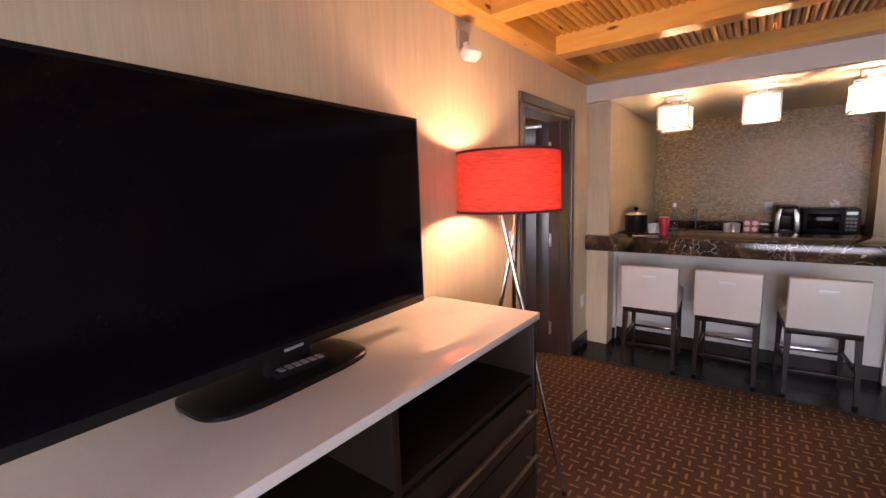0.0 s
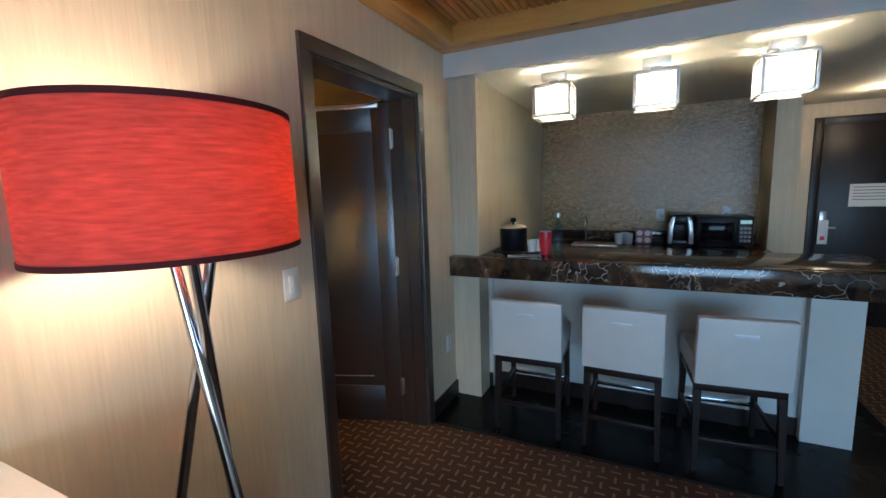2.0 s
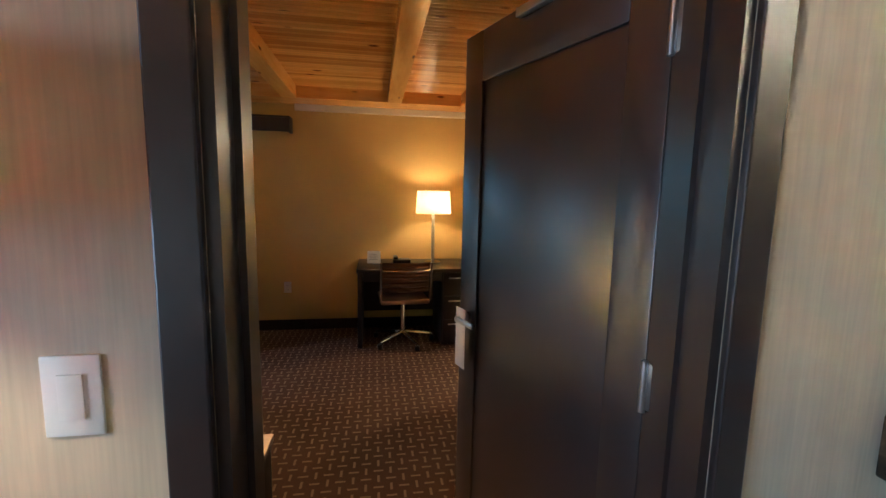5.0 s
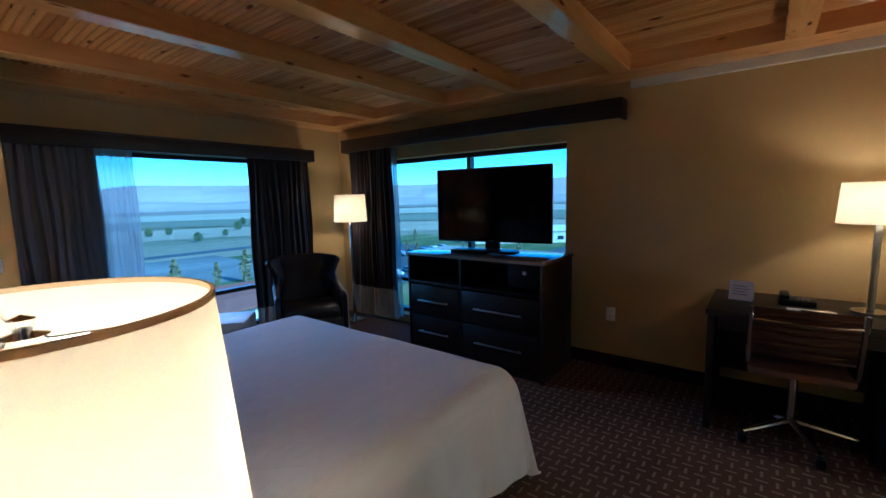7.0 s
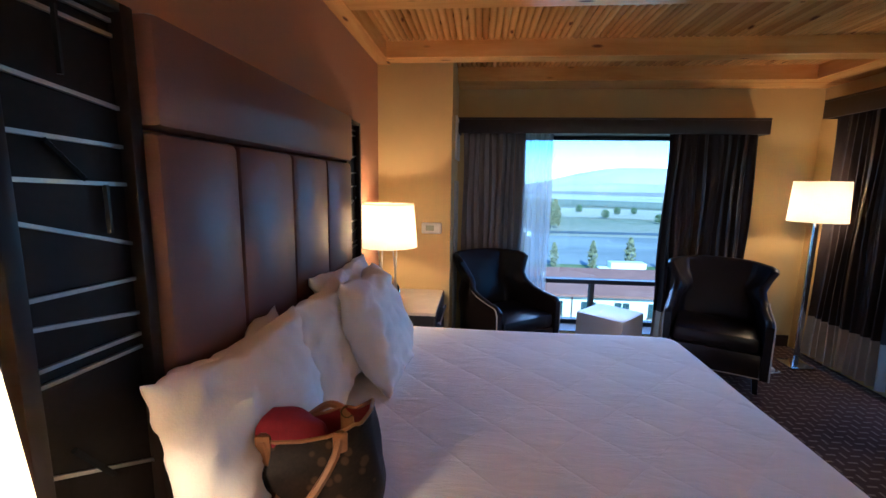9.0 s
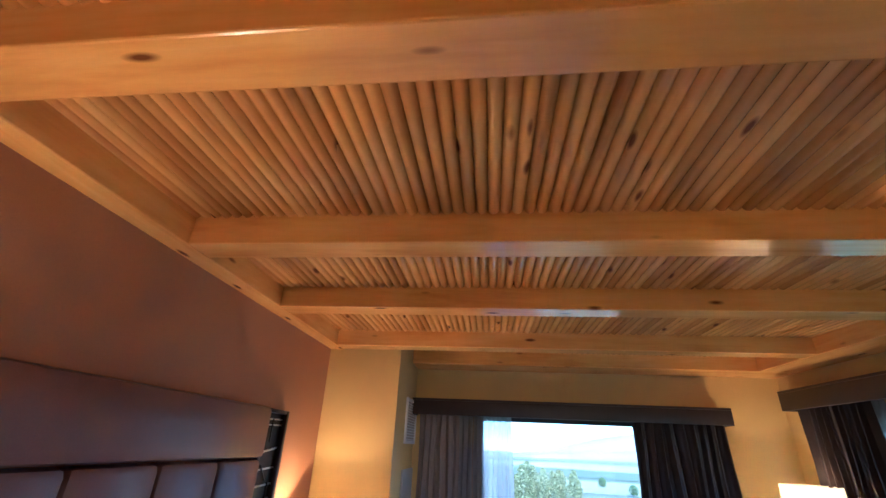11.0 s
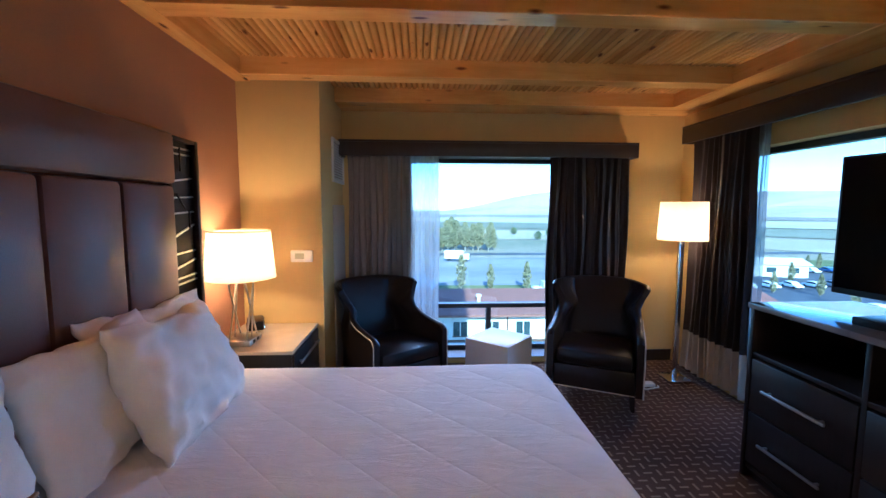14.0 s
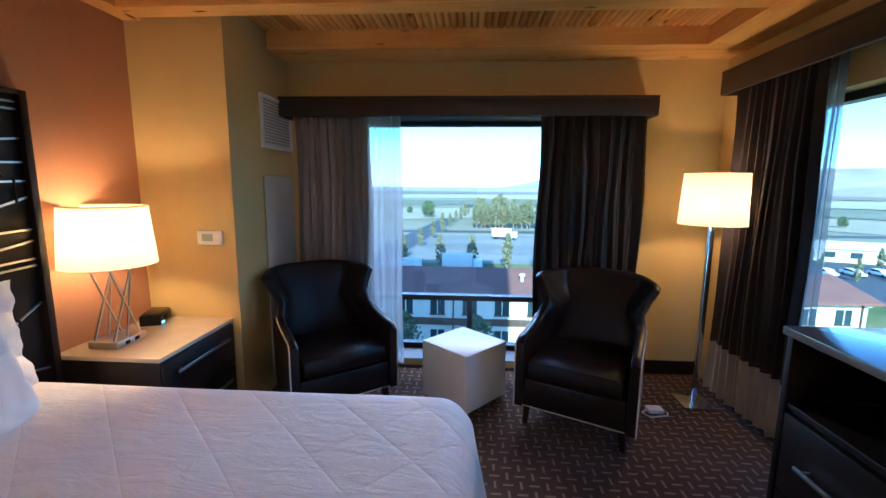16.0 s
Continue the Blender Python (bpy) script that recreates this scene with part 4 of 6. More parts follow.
dresser(pose(0.012, -3.60, 0.0), 1.62, 0.555, 0.985, M_QUARTZ, "long black dresser with a white stone top", 0.48, 0.46, 0.105, 3)
television(pose(0.265, -2.905, 0.986, 0, 0, 2.5), 1.215, 0.70, 0.080, "large switched-off television on the white topped dresser", -0.065)
remote = thing("remote_control", pose(0.262, -2.885, 1.008, 0, 0, 86), "slim black remote control on the dresser", "remote")
part("case", box(-0.085, 0.085, -0.022, 0.022, 0.0, 0.018, 0.006), M_BLACK, remote)
for i in range(18):
    part("key", box(-0.07 + 0.024 * (i // 3), -0.054 + 0.024 * (i // 3), -0.015 + 0.011 * (i % 3), -0.007 + 0.011 * (i % 3), 0.018, 0.0205), M_INK, remote)

# ---- red tripod lamp ----
rl = thing("floor_lamp", pose(0.305, -1.719, 0.0), "red drum shade floor lamp on a chrome tripod", "floor lamp")
R = 0.249
shade = part("shade", lathe([(R, 1.385), (R * 0.985, 1.667), (R * 0.985 - 0.004, 1.667), (R - 0.004, 1.385), (R, 1.385)], 64), M_REDSHADE, rl, "bright red slubbed fabric drum shade")
for z, r in ((1.385, R), (1.659, R * 0.985)):
    part("trim_band", lathe([(r + 0.0015, z - 0.001), (r + 0.0015, z + 0.010), (r - 0.006, z + 0.010), (r - 0.006, z - 0.001), (r + 0.0015, z - 0.001)], 64), mottled("dark_red_trim", (0.10, 0.008, 0.008), 0.8, vary=0.1, relief=0), shade, "dark red trim band")
for k, (x0, y0, x1, y1) in enumerate(((-0.058, 0.014, 0.285, 0.004), (0.022, 0.069, -0.180, -0.142), (0.048, -0.008, -0.105, 0.175))):
    part("leg", tube([(x0, y0, 1.41), (x1, y1, 0.012)], 0.0125, 12), M_CHROME, rl, "chrome tube leg")
    part("foot", lathe([(0.0, 0.0), (0.016, 0.0), (0.016, 0.02), (0.0, 0.022)], 12, x1, y1), M_BLACK, rl)
    part("hanger", tube([(x0, y0, 1.41), (0.0, 0.0, 1.435)], 0.006, 6), M_CHROME, rl)
    a = radians(100 + 120 * k)
    part("spoke", tube([(0, 0, 1.65), ((R - 0.008) * math.cos(a), (R - 0.008) * math.sin(a), 1.66)], 0.003, 6), M_BRUSHED, rl)
part("hub", lathe([(0.0, 1.40), (0.018, 1.405), (0.024, 1.43), (0.024, 1.452), (0.0, 1.455)], 24), M_CHROME, rl)

det = thing("smoke_detector", pose(2.0, 0.33, 2.36), "white round smoke detector on the bulkhead", "smoke detector")
disc = part("case", lathe([(0.0, 0.0), (0.055, 0.0), (0.055, 0.018), (0.035, 0.032), (0.0, 0.034)], 24), M_PLASTIC, det)
disc.matrix_basis = pose(0, 0, 0, 90, 0, 0)
dn = thing("downlight", pose(2.93, 2.48, 2.214), "small recessed downlight in the entry ceiling", "downlight")
part("trim_ring", lathe([(0.05, 0.0), (0.075, 0.0), (0.078, -0.006), (0.05, -0.008), (0.05, 0.0)], 24), M_PLASTIC, dn)
part("lens", lathe([(0.0, -0.003), (0.05, -0.003)], 24), glow("downlight_glow", (1.0, 0.85, 0.6), 6.0), dn)

# ---- bedroom windows ----
def window_unit(name, m, width, z0, z1, posts, rail, lower_posts, label):
    """Runs along local x from 0; glass in the local x-z plane."""
    ob = thing(name, m, label, "window", kind="structure")
    f = 0.045
    for b in ((0, width, z0, z0 + f), (0, width, z1 - f, z1), (0, f, z0 + f, z1 - f), (width - f, width, z0 + f, z1 - f), (f, width - f, rail - f / 2, rail + f / 2)):
        part("window_frame", box(b[0], b[1], -0.04, 0.04, b[2], b[3], 0.004), M_FRAME, ob, "dark aluminium window bar", False)
    for p in posts:
        part("mullion", box(p - f / 2, p + f / 2, -0.04, 0.04, rail + f / 2, z1 - f, 0.004), M_FRAME, ob, "dark aluminium window bar", False)
    for p in lower_posts:
        part("mullion", box(p - f / 2, p + f / 2, -0.04, 0.04, z0 + f, rail - f / 2, 0.004), M_FRAME, ob, "dark aluminium window bar", False)
    for za, zb, ps in ((z0 + f, rail - f / 2, lower_posts), (rail + f / 2, z1 - f, posts)):
        xs = [f, *ps, width - f]
        for xa, xb in zip(xs, xs[1:]):
            pane = part("pane", box(xa, xb, -0.003, 0.003, za, zb), M_GLASS, ob, "clear window pane", False)
            pane.visible_shadow = False
    return ob


window_unit("window_1", pose(-3.38, Y_WIN - 0.285, 0), 2.51, 0.05, 1.96, [], 0.50, [1.24], "dark framed window looking over a parking lot")
window_unit("window_2", pose(X_WIN - 0.15, -4.72, 0, 0, 0, 90), 2.72, 0.10, 1.93, [1.62], 0.50, [1.62], "wide dark framed window looking over dry hills")


def valance(name, b, label):
    ob = thing(name, pose(0, 0, 0), label, "valance")
    x0, x1, y0, y1, z0, z1 = b
    part("top_board", box(x0, x1, y0, y1, z1 - 0.018, z1, 0.003), M_DRAPE, ob)
    if x1 - x0 > y1 - y0:
        part("front_board", box(x0, x1, y1 - 0.03, y1, z0, z1 - 0.0185, 0.006), M_DRAPE, ob, "padded dark fabric front")
        ends = ((x0, x0 + 0.025, y0, y1 - 0.031), (x1 - 0.025, x1, y0, y1 - 0.031))
    else:
        part("front_board", box(x1 - 0.03, x1, y0, y1, z0, z1 - 0.0185, 0.006), M_DRAPE, ob, "padded dark fabric front")
        ends = ((x0, x1 - 0.031, y0, y0 + 0.025), (x0, x1 - 0.031, y1 - 0.025, y1))
    for e in ends:
        part("end_board", box(*e, z0, z1 - 0.0185, 0.003), M_DRAPE, ob)
    return ob


valance("valance", (-3.39, -0.75, -5.028, -4.83, 1.925, 2.06), "dark upholstered valance box above the window")
valance("valance", (X_WIN + 0.002, -3.755, -4.80, -1.51, 2.045, 2.195), "long dark upholstered valance box above the wide window")
# first strip is added to darken the ledge that the bedroom lamp overlights
structure("ledge_dark_strip", box(-3.38, -0.87, -5.27, -5.032, 0.0502, 0.056), M_FRAME, "dark strip added over the brightly lit ledge", "trim")
structure("trim_head_1", box(-3.38, -0.87, -5.26, -5.05, 1.95, 1.959), M_FRAME, "dark window head lining", "trim")


def curtain(name, p0, p1, z0, z1, folds, depth, material, label, band=0.0, band_material=None, flare=0.0, seed=1):
    """Hanging cloth between two plan points, with uneven pleats."""
    ob = thing(name, pose(p0[0], p0[1], 0), label, "curtain")
    d = Vector((p1[0] - p0[0], p1[1] - p0[1], 0))
    n = Vector((-d.y, d.x, 0)).normalized()
    rng = random.Random(seed)
    phase = [rng.uniform(-0.5, 0.5) for _ in range(60)]

    def at(u, z):
        k = (z1 - z) / (z1 - z0)
        j = u * folds
        w = math.sin(2 * math.pi * j + phase[int(j) % 60] * 0.8) + 0.35 * math.sin(4.7 * math.pi * j + 1.3)
        s = u + 0.012 * math.sin(9 * k + 11 * u) + flare * k * (u - 0.5)
        return d * s + n * (w * depth * (0.75 + 0.35 * k) + 0.012 * math.sin(3 * k + 5 * u)) + Vector((0, 0, z))
    steps = max(24, int(folds * 10))
    zb = z0 + band
    part("cloth", grid_mesh(lambda u, v: at(u, z1 + (zb - z1) * v), steps, 14), material, ob)
    part("heading_tape", grid_mesh(lambda u, v: at(u, z1 + 0.03 - 0.03 * v), steps, 2), material, ob, "gathered heading")
    if band:
        part("hem_band", grid_mesh(lambda u, v: at(u, zb + (z0 - zb) * v), steps, 4), band_material, ob, "pale lining band at the hem")
    return ob


curtain("drape", (-0.80, -4.985), (-1.38, -4.985), 0.03, 1.925, 8, 0.017, M_DRAPE_L, "gathered taupe drape beside the window", seed=2)
curtain("sheer_curtain", (-1.16, -4.945), (-1.62, -4.945), 0.05, 1.925, 8, 0.011, M_SHEER, "thin white sheer curtain", seed=3)
curtain("drape", (-2.62, -4.93), (-3.36, -4.93), 0.06, 1.925, 9, 0.028, M_DRAPE, "gathered dark brown drape with a pale hem", 0.26, M_DRAPEBAND, 0.03, 4)
curtain("drape", (-3.835, -4.76), (-3.835, -4.02), 0.06, 2.045, 9, 0.028, M_DRAPE, "gathered dark brown drape with a pale hem", 0.34, M_DRAPEBAND, 0.03, 5)
curtain("sheer_curtain", (-3.87, -4.10), (-3.87, -3.96), 0.08, 2.045, 3, 0.014, M_SHEER, "thin white sheer curtain", seed=6)

# ---- column fittings ----
vent = thing("air_vent", pose(-0.745, -4.80, 1.86), "white louvred air vent on the column side", "vent")
part("backing", box(-0.006, 0.0, -0.21, 0.21, -0.15, 0.15), M_TAUPE, vent)
for b in ((-0.22, 0.22, 0.15, 0.175), (-0.22, 0.22, -0.175, -0.15), (-0.235, -0.21, -0.175, 0.175), (0.21, 0.235, -0.175, 0.175)):
    part("frame", box(-0.018, 0.0, b[0], b[1], b[2], b[3], 0.003), M_PLASTIC, vent)
for i in range(14):
    part("slat", box(-0.013, -0.006, -0.21, 0.21, -0.145 + i * 0.021, -0.139 + i * 0.021), M_PLASTIC, vent)
panel = thing("access_panel", pose(-0.745, -4.83, 0.80), "tall white access panel on the column side", "panel")
part("cover", box(-0.014, 0.0, -0.195, 0.265, -0.70, 0.70, 0.004), mottled("dull_cream_panel", (0.46, 0.41, 0.33), 0.6, vary=0.05, relief=0.02), panel)
thermo = thing("thermostat", pose(-0.60, -4.19, 1.13), "white thermostat on the mustard column", "thermostat")
part("case", box(-0.078, 0.078, 0.0, 0.024, -0.043, 0.043, 0.010), M_PLASTIC, thermo)
part("display", box(-0.02, 0.045, 0.024, 0.0255, -0.02, 0.022), mottled("lcd_grey", (0.36, 0.38, 0.28), 0.3, vary=0.05, relief=0), thermo, "grey green display")
for i in range(3):
    part("button", box(-0.062, -0.040, 0.024, 0.027, -0.024 + i * 0.018, -0.012 + i * 0.018, 0.001), M_PLASTIC, thermo)
for x, z in ((-1.45, 2.19), (-1.75, 2.16), (-1.98, 2.12)):
    det = thing("alarm_sounder", pose(x, Y_RIGHT, z), "small white alarm box high on the wall", "alarm", "alarms on the wall")
    part("case", box(-0.045, 0.045, -0.035, 0.0, -0.05, 0.05, 0.006), M_PLASTIC, det)

# ---- headboard with side screens ----
hb = thing("headboard", pose(W1, -2.535, 0.0), "tall plum brown leather channelled headboard with dark side screens", "headboard")
part("top_roll", box(-0.085, -0.002, -0.735, 0.69, 1.585, 1.83, 0.022), M_HEADLEATHER, hb, "wide padded top panel")
for i in range(4):
    y0 = -0.735 + i * 0.3675
    part("channel", box(-0.078, -0.002, y0 + 0.002, min(0.69, y0 + 0.3655), 0.32, 1.580, 0.026), M_HEADLEATHER, hb, "upright padded leather channel")
part("plinth", box(-0.06, -0.002, -0.735, 0.69, 0.0, 0.32), M_ESPRESSO, hb)
SPLITS = ((1.80, 1.795), (1.77, 1.765), (1.65, 1.62), (1.55, 1.54), (1.47, 1.46), (1.40, 1.33), (1.26, 1.25), (1.21, 1.17), (1.13, 1.12), (1.10, 1.09), (0.93, 0.80), (0.62, 0.66), (0.50, 0.44))
for side, w in ((1, 0.31), (-1, 0.29)):
    ya, yb = (0.692, 0.692 + w) if side > 0 else (-0.737 - w, -0.737)
    scr = part("screen_panel", box(-0.012, -0.002, ya, yb, 0.0, 1.825), M_SCREENPANEL, hb, "dark screen panel")
    for b in ((ya, ya + 0.032, 0, 1.83), (yb - 0.032, yb, 0, 1.83), (ya + 0.032, yb - 0.032, 1.81, 1.83), (ya + 0.032, yb - 0.032, 0, 0.05)):
        part("screen_frame", box(-0.045, -0.0125, b[0], b[1], b[2], b[3], 0.003), M_ESPRESSO, scr)
    for i, (za, zb) in enumerate(SPLITS):
        if side < 0:
            za, zb = zb - 0.02, za - 0.02
        # the first height is at the outer edge of the near screen
        p, q = (yb - 0.032, za), (ya + 0.032, zb)
        bm = bmesh.new()
        lo = [bm.verts.new((x, y, z + dz)) for x in (-0.022, -0.013) for (y, z) in (p, q) for dz in (-0.004, 0.004)]
        for f in ((0, 1, 3, 2), (4, 6, 7, 5), (0, 4, 5, 1), (2, 3, 7, 6), (1, 5, 7, 3), (0, 2, 6, 4)):
            bm.faces.new([lo[k] for k in f])
        part("bar", bm, M_BRUSHED, scr, "slanting pale metal bar", False)
    for (ua, za), (ub, zb) in (((0.35, 1.54), (0.58, 1.47)), ((0.72, 1.46), (0.72, 1.36)), ((0.4, 0.36), (0.75, 0.55)), ((0.5, 1.78), (0.5, 1.66)), ((0.3, 0.95), (0.55, 0.84))):
        part("thin_bar", tube([(-0.022, yb - ua * w, za), (-0.022, yb - ub * w, zb)], 0.006, 5), M_BLACK, scr)

# ---- bed ----
bed = thing("bed", pose(-0.265, -2.46, 0.0), "made bed with a white quilted cover on a dark base", "bed")
part("base", box(-1.86, 0.0, -0.84, 0.84, 0.0, 0.26, 0.01), M_ESPRESSO, bed, "dark bed base")
part("mattress", box(-1.88, 0.0, -0.85, 0.85, 0.26, 0.59, 0.05), M_PILLOW, bed)


def cover(u, v):
    """Sheet draped over the mattress: u from head to foot, v from side to side."""
    L, hw, r, drop = 1.755, 0.82, 0.13, 0.54
    sx, sy = u * (L + drop), (v - 0.5) * 2 * (hw + drop)
    qx, qy = min(sx, L), max(-hw, min(hw, sy))
    ox, oy = sx - qx, sy - qy
    d = math.hypot(ox, oy)
    z = 0.638 + 0.010 * noise.noise(Vector((sx * 2.2, sy * 2.2, 3))) + 0.012 * math.sin(math.pi * min(1, sx / L)) * math.cos(qy * 1.9)
    if d < 1e-6:
        return (-qx, qy, z)
    nx, ny = ox / d, oy / d
    arc = r * math.pi / 2
    if d < arc:
        h, down = r * math.sin(d / r), r * (1 - math.cos(d / r))
    else:
        h, down = r, r + d - arc
    run = (qy if abs(ny) < abs(nx) else qx) + 0.6 * math.atan2(ny, nx)
    wave = (math.sin(run * 17 + 1.0) + 0.5 * math.sin(run * 31)) * 0.028 * max(0, down - 0.08) / 0.4
    h += wave + 0.13 * max(0, down - 0.06)
    return (-qx - nx * h, qy + ny * h, max(0.045, z - min(down, 0.58)))


part("cover", grid_mesh(cover, 110, 110), M_QUILT, bed, "white quilted cotton cover hanging to the floor")


def pillow(m, w, h, t, label, seed):
    ob = thing("pillow", m, label, "pillow", "pillows on the bed")
    bm = bmesh.new()
    n = 36
    for s in (1, -1):
        g = []
        for i in range(n + 1):
            line = []
            for j in range(n + 1):
                u, v = math.sin(math.pi / 2 * (i / n * 2 - 1)), math.sin(math.pi / 2 * (j / n * 2 - 1))
                rim = max(0.0, 1 - abs(u) ** 3) * max(0.0, 1 - abs(v) ** 3)
                a = rim ** 0.45
                ear = 1 + 0.05 * (u * v) ** 6
                px = u * w / 2 * (1 - 0.08 * (1 - v * v) ** 2 * abs(u) ** 5) * ear * (1 - 0.05 * abs(v) ** 3)
                pz = v * h / 2 * (1 - 0.15 * (1 - u * u) ** 2 * abs(v) ** 5) * ear * (1 - 0.05 * abs(u) ** 3)
                lump = 0.22 * noise.noise(Vector((u * 1.5 + seed * 3.1, v * 1.5, s)))
                crease = abs(noise.noise(Vector((u * 3.2 + seed, v * 3.2 + 0.8 * u, s * 2.0 + seed)))) - 0.2
                crease += 0.5 * (abs(noise.noise(Vector((u * 7 + seed, v * 6, s + seed)))) - 0.2)
                warp = 0.035 * noise.noise(Vector((u * 1.6, v * 1.6, seed * 5.3)))
                ruffle = 0.018 * noise.noise(Vector((u * 5, v * 5, seed + 9.0)))
                y = s * (t / 2 * a * (1 + lump) + 0.020 * crease * min(1, 3 * rim)) + warp + ruffle
                px += 0.012 * noise.noise(Vector((v * 4, u * 2, seed + 1.7)))
                pz += 0.016 * noise.noise(Vector((u * 4, v * 2, seed + 4.7)))
                line.append(bm.verts.new((px, y, pz)))
            g.append(line)
        for i in range(n):
            for j in range(n):
                q = (g[i][j], g[i + 1][j], g[i + 1][j + 1], g[i][j + 1])
                bm.faces.new(q if s < 0 else q[::-1])
    bmesh.ops.remove_doubles(bm, verts=bm.verts, dist=2e-4)
    part("case", bm, M_PILLOW, ob)
    return ob


# local x runs along the headboard, local z up the pillow, local y through it
def lean(x, y, z, tilt, turn, roll=0):
    return Matrix.Translation((x, y, z)) @ pose(0, 0, 0, 0, 0, turn) @ pose(0, 0, 0, tilt, 0, 0) @ pose(0, 0, 0, 0, roll, 0)


pillow(lean(-0.325, -1.985, 0.845, 8, 90, 2), 0.54, 0.42, 0.10, "plump white pillow against the headboard", 1)
pillow(lean(-0.330, -2.94, 0.850, 9, 90, -2), 0.78, 0.46, 0.12, "plump white pillow against the headboard", 2)
pillow(lean(-0.420, -1.915, 0.852, 14, 90, -2), 0.60, 0.47, 0.16, "plump white pillow leaning on another", 3)
pillow(lean(-0.400, -2.53, 0.848, 13, 91, 3), 0.58, 0.47, 0.14, "plump white pillow between the others", 5)
pillow(lean(-0.520, -2.795, 0.838, 22, 94, -4), 0.70, 0.50, 0.19, "plump white pillow leaning on another", 4)

# ---- handbag ----
bag = thing("handbag", pose(-0.565, -1.865, 0.648, 0, 0, 190) @ Matrix.Scale(1.06, 4), "soft brown patterned tote bag standing open on the bed", "handbag")


def bag_wall(u, v, inset=0.0):
    """Closed soft outline, round at the corners, that sags and flares towards the mouth."""
    a = 2 * math.pi * u
    c, d = math.cos(a), math.sin(a)
    wide = 0.150 + 0.030 * math.sin(math.pi * min(1, 0.15 + v)) - inset
    deep = 0.082 - 0.030 * v + 0.020 * math.sin(math.pi * v) - inset
    x = wide * math.copysign(abs(c) ** 0.55, c)
    y = deep * math.copysign(abs(d) ** 0.65, d)
    z = 0.245 * v - 0.030 * v * v * (1 - abs(c)) + 0.018 * v * c
    k = noise.noise(Vector((c * 2.2, d * 2.2, v * 3.0)))
    return (x + 0.008 * k, y + 0.014 * k * (0.3 + v), z + 0.010 * k * v)


part("body", grid_mesh(lambda u, v: bag_wall(u, v), 56, 16), M_BAG, bag, "dark brown patterned canvas body")
part("inside", grid_mesh(lambda u, v: bag_wall(1 - u, v, 0.006), 56, 12), M_BAGLINING, bag, "crimson inside")
part("bottom", box(-0.15, 0.15, -0.062, 0.062, 0.0, 0.012, 0.004), M_BAG, bag)


def puff(u, v):
    a, e = 2 * math.pi * u, math.pi / 2 * v
    k = 1 + 0.12 * noise.noise(Vector((2.5 * math.cos(a) * v, 2.5 * math.sin(a) * v, 4.0)))
    return (-0.060 + 0.108 * math.sin(e) * math.cos(a) * k, 0.004 + 0.060 * math.sin(e) * math.sin(a) * k, 0.205 + 0.052 * math.cos(e) * k - 0.02 * math.cos(a) * v)


part("flap", grid_mesh(puff, 40, 14), M_BAGLINING, bag, "crimson lining puffing out of the mouth")
part("rim", tube([bag_wall(k / 40, 1.0) for k in range(41)], 0.0045, 6), M_TANLEATHER, bag, "tan leather rim")
for side, drop in ((-1, 0.14), (1, 0.02)):
    pts = []
    for k in range(17):
        f = k / 16
        arch = math.sin(math.pi * f)
        pts.append((0.085 - 0.165 * f, side * (0.056 + 0.040 * arch), 0.222 - drop * arch ** 0.7 + 0.02 * math.sin(2 * math.pi * f)))
    strap = part("handle", tube(pts, 0.0095, 6), M_TANLEATHER, bag, "looped tan leather handle")
    for end in (pts[0], pts[-1]):
        part("ring", tube([(end[0] + 0.014 * math.cos(q * math.pi / 5), end[1] - side * 0.004, end[2] + 0.014 * math.sin(q * math.pi / 5)) for q in range(11)], 0.003, 6), M_BRASS, strap, "small brass ring")
        part("tab", box(end[0] - 0.016, end[0] + 0.016, end[1] - 0.006, end[1] + 0.002, end[2] - 0.055, end[2] + 0.012, 0.002), M_TANLEATHER, strap, "tan leather tab")

# ---- nightstands ----
def nightstand(m, width, depth, label, H=0.64):
    """Front faces local -x, width along local y."""
    ob = thing("nightstand", m, label, "nightstand", "nightstands beside the bed")
    part("top", box(-depth - 0.01, 0.0, -width / 2, width / 2, H - 0.022, H, 0.003), M_CREAMTOP, ob, "cream stone top")
    part("body", box(-depth, 0.0, -width / 2 + 0.008, width / 2 - 0.008, 0.06, H - 0.023, 0.003), M_ESPRESSO, ob)
    part("plinth", box(-depth + 0.03, 0.0, -width / 2 + 0.02, width / 2 - 0.02, 0.0, 0.06), M_ESPRESSO, ob)
    for z0, z1 in ((0.36, H - 0.035), (0.075, 0.35)):
        dr = part("drawer", box(-depth - 0.014, -depth, -width / 2 + 0.014, width / 2 - 0.014, z0, z1, 0.003), M_ESPRESSO, ob)
        part("handle", box(-depth - 0.040, -depth - 0.030, -width * 0.36, width * 0.36, z1 - 0.075, z1 - 0.058, 0.003), M_BRUSHED, dr, "long brushed steel bar handle")
        for s in (-1, 1):
            part("handle_post", box(-depth - 0.031, -depth - 0.014, s * width * 0.3 - 0.005, s * width * 0.3 + 0.005, z1 - 0.072, z1 - 0.062), M_BRUSHED, dr)
    return ob


nightstand(pose(W1 - 0.002, -3.875, 0.0), 0.62, 0.51, "dark nightstand with a cream stone top and steel handles")
nightstand(pose(W1 - 0.002, -1.235, 0.0), 0.44, 0.51, "dark nightstand with a cream stone top near the door", 0.675)


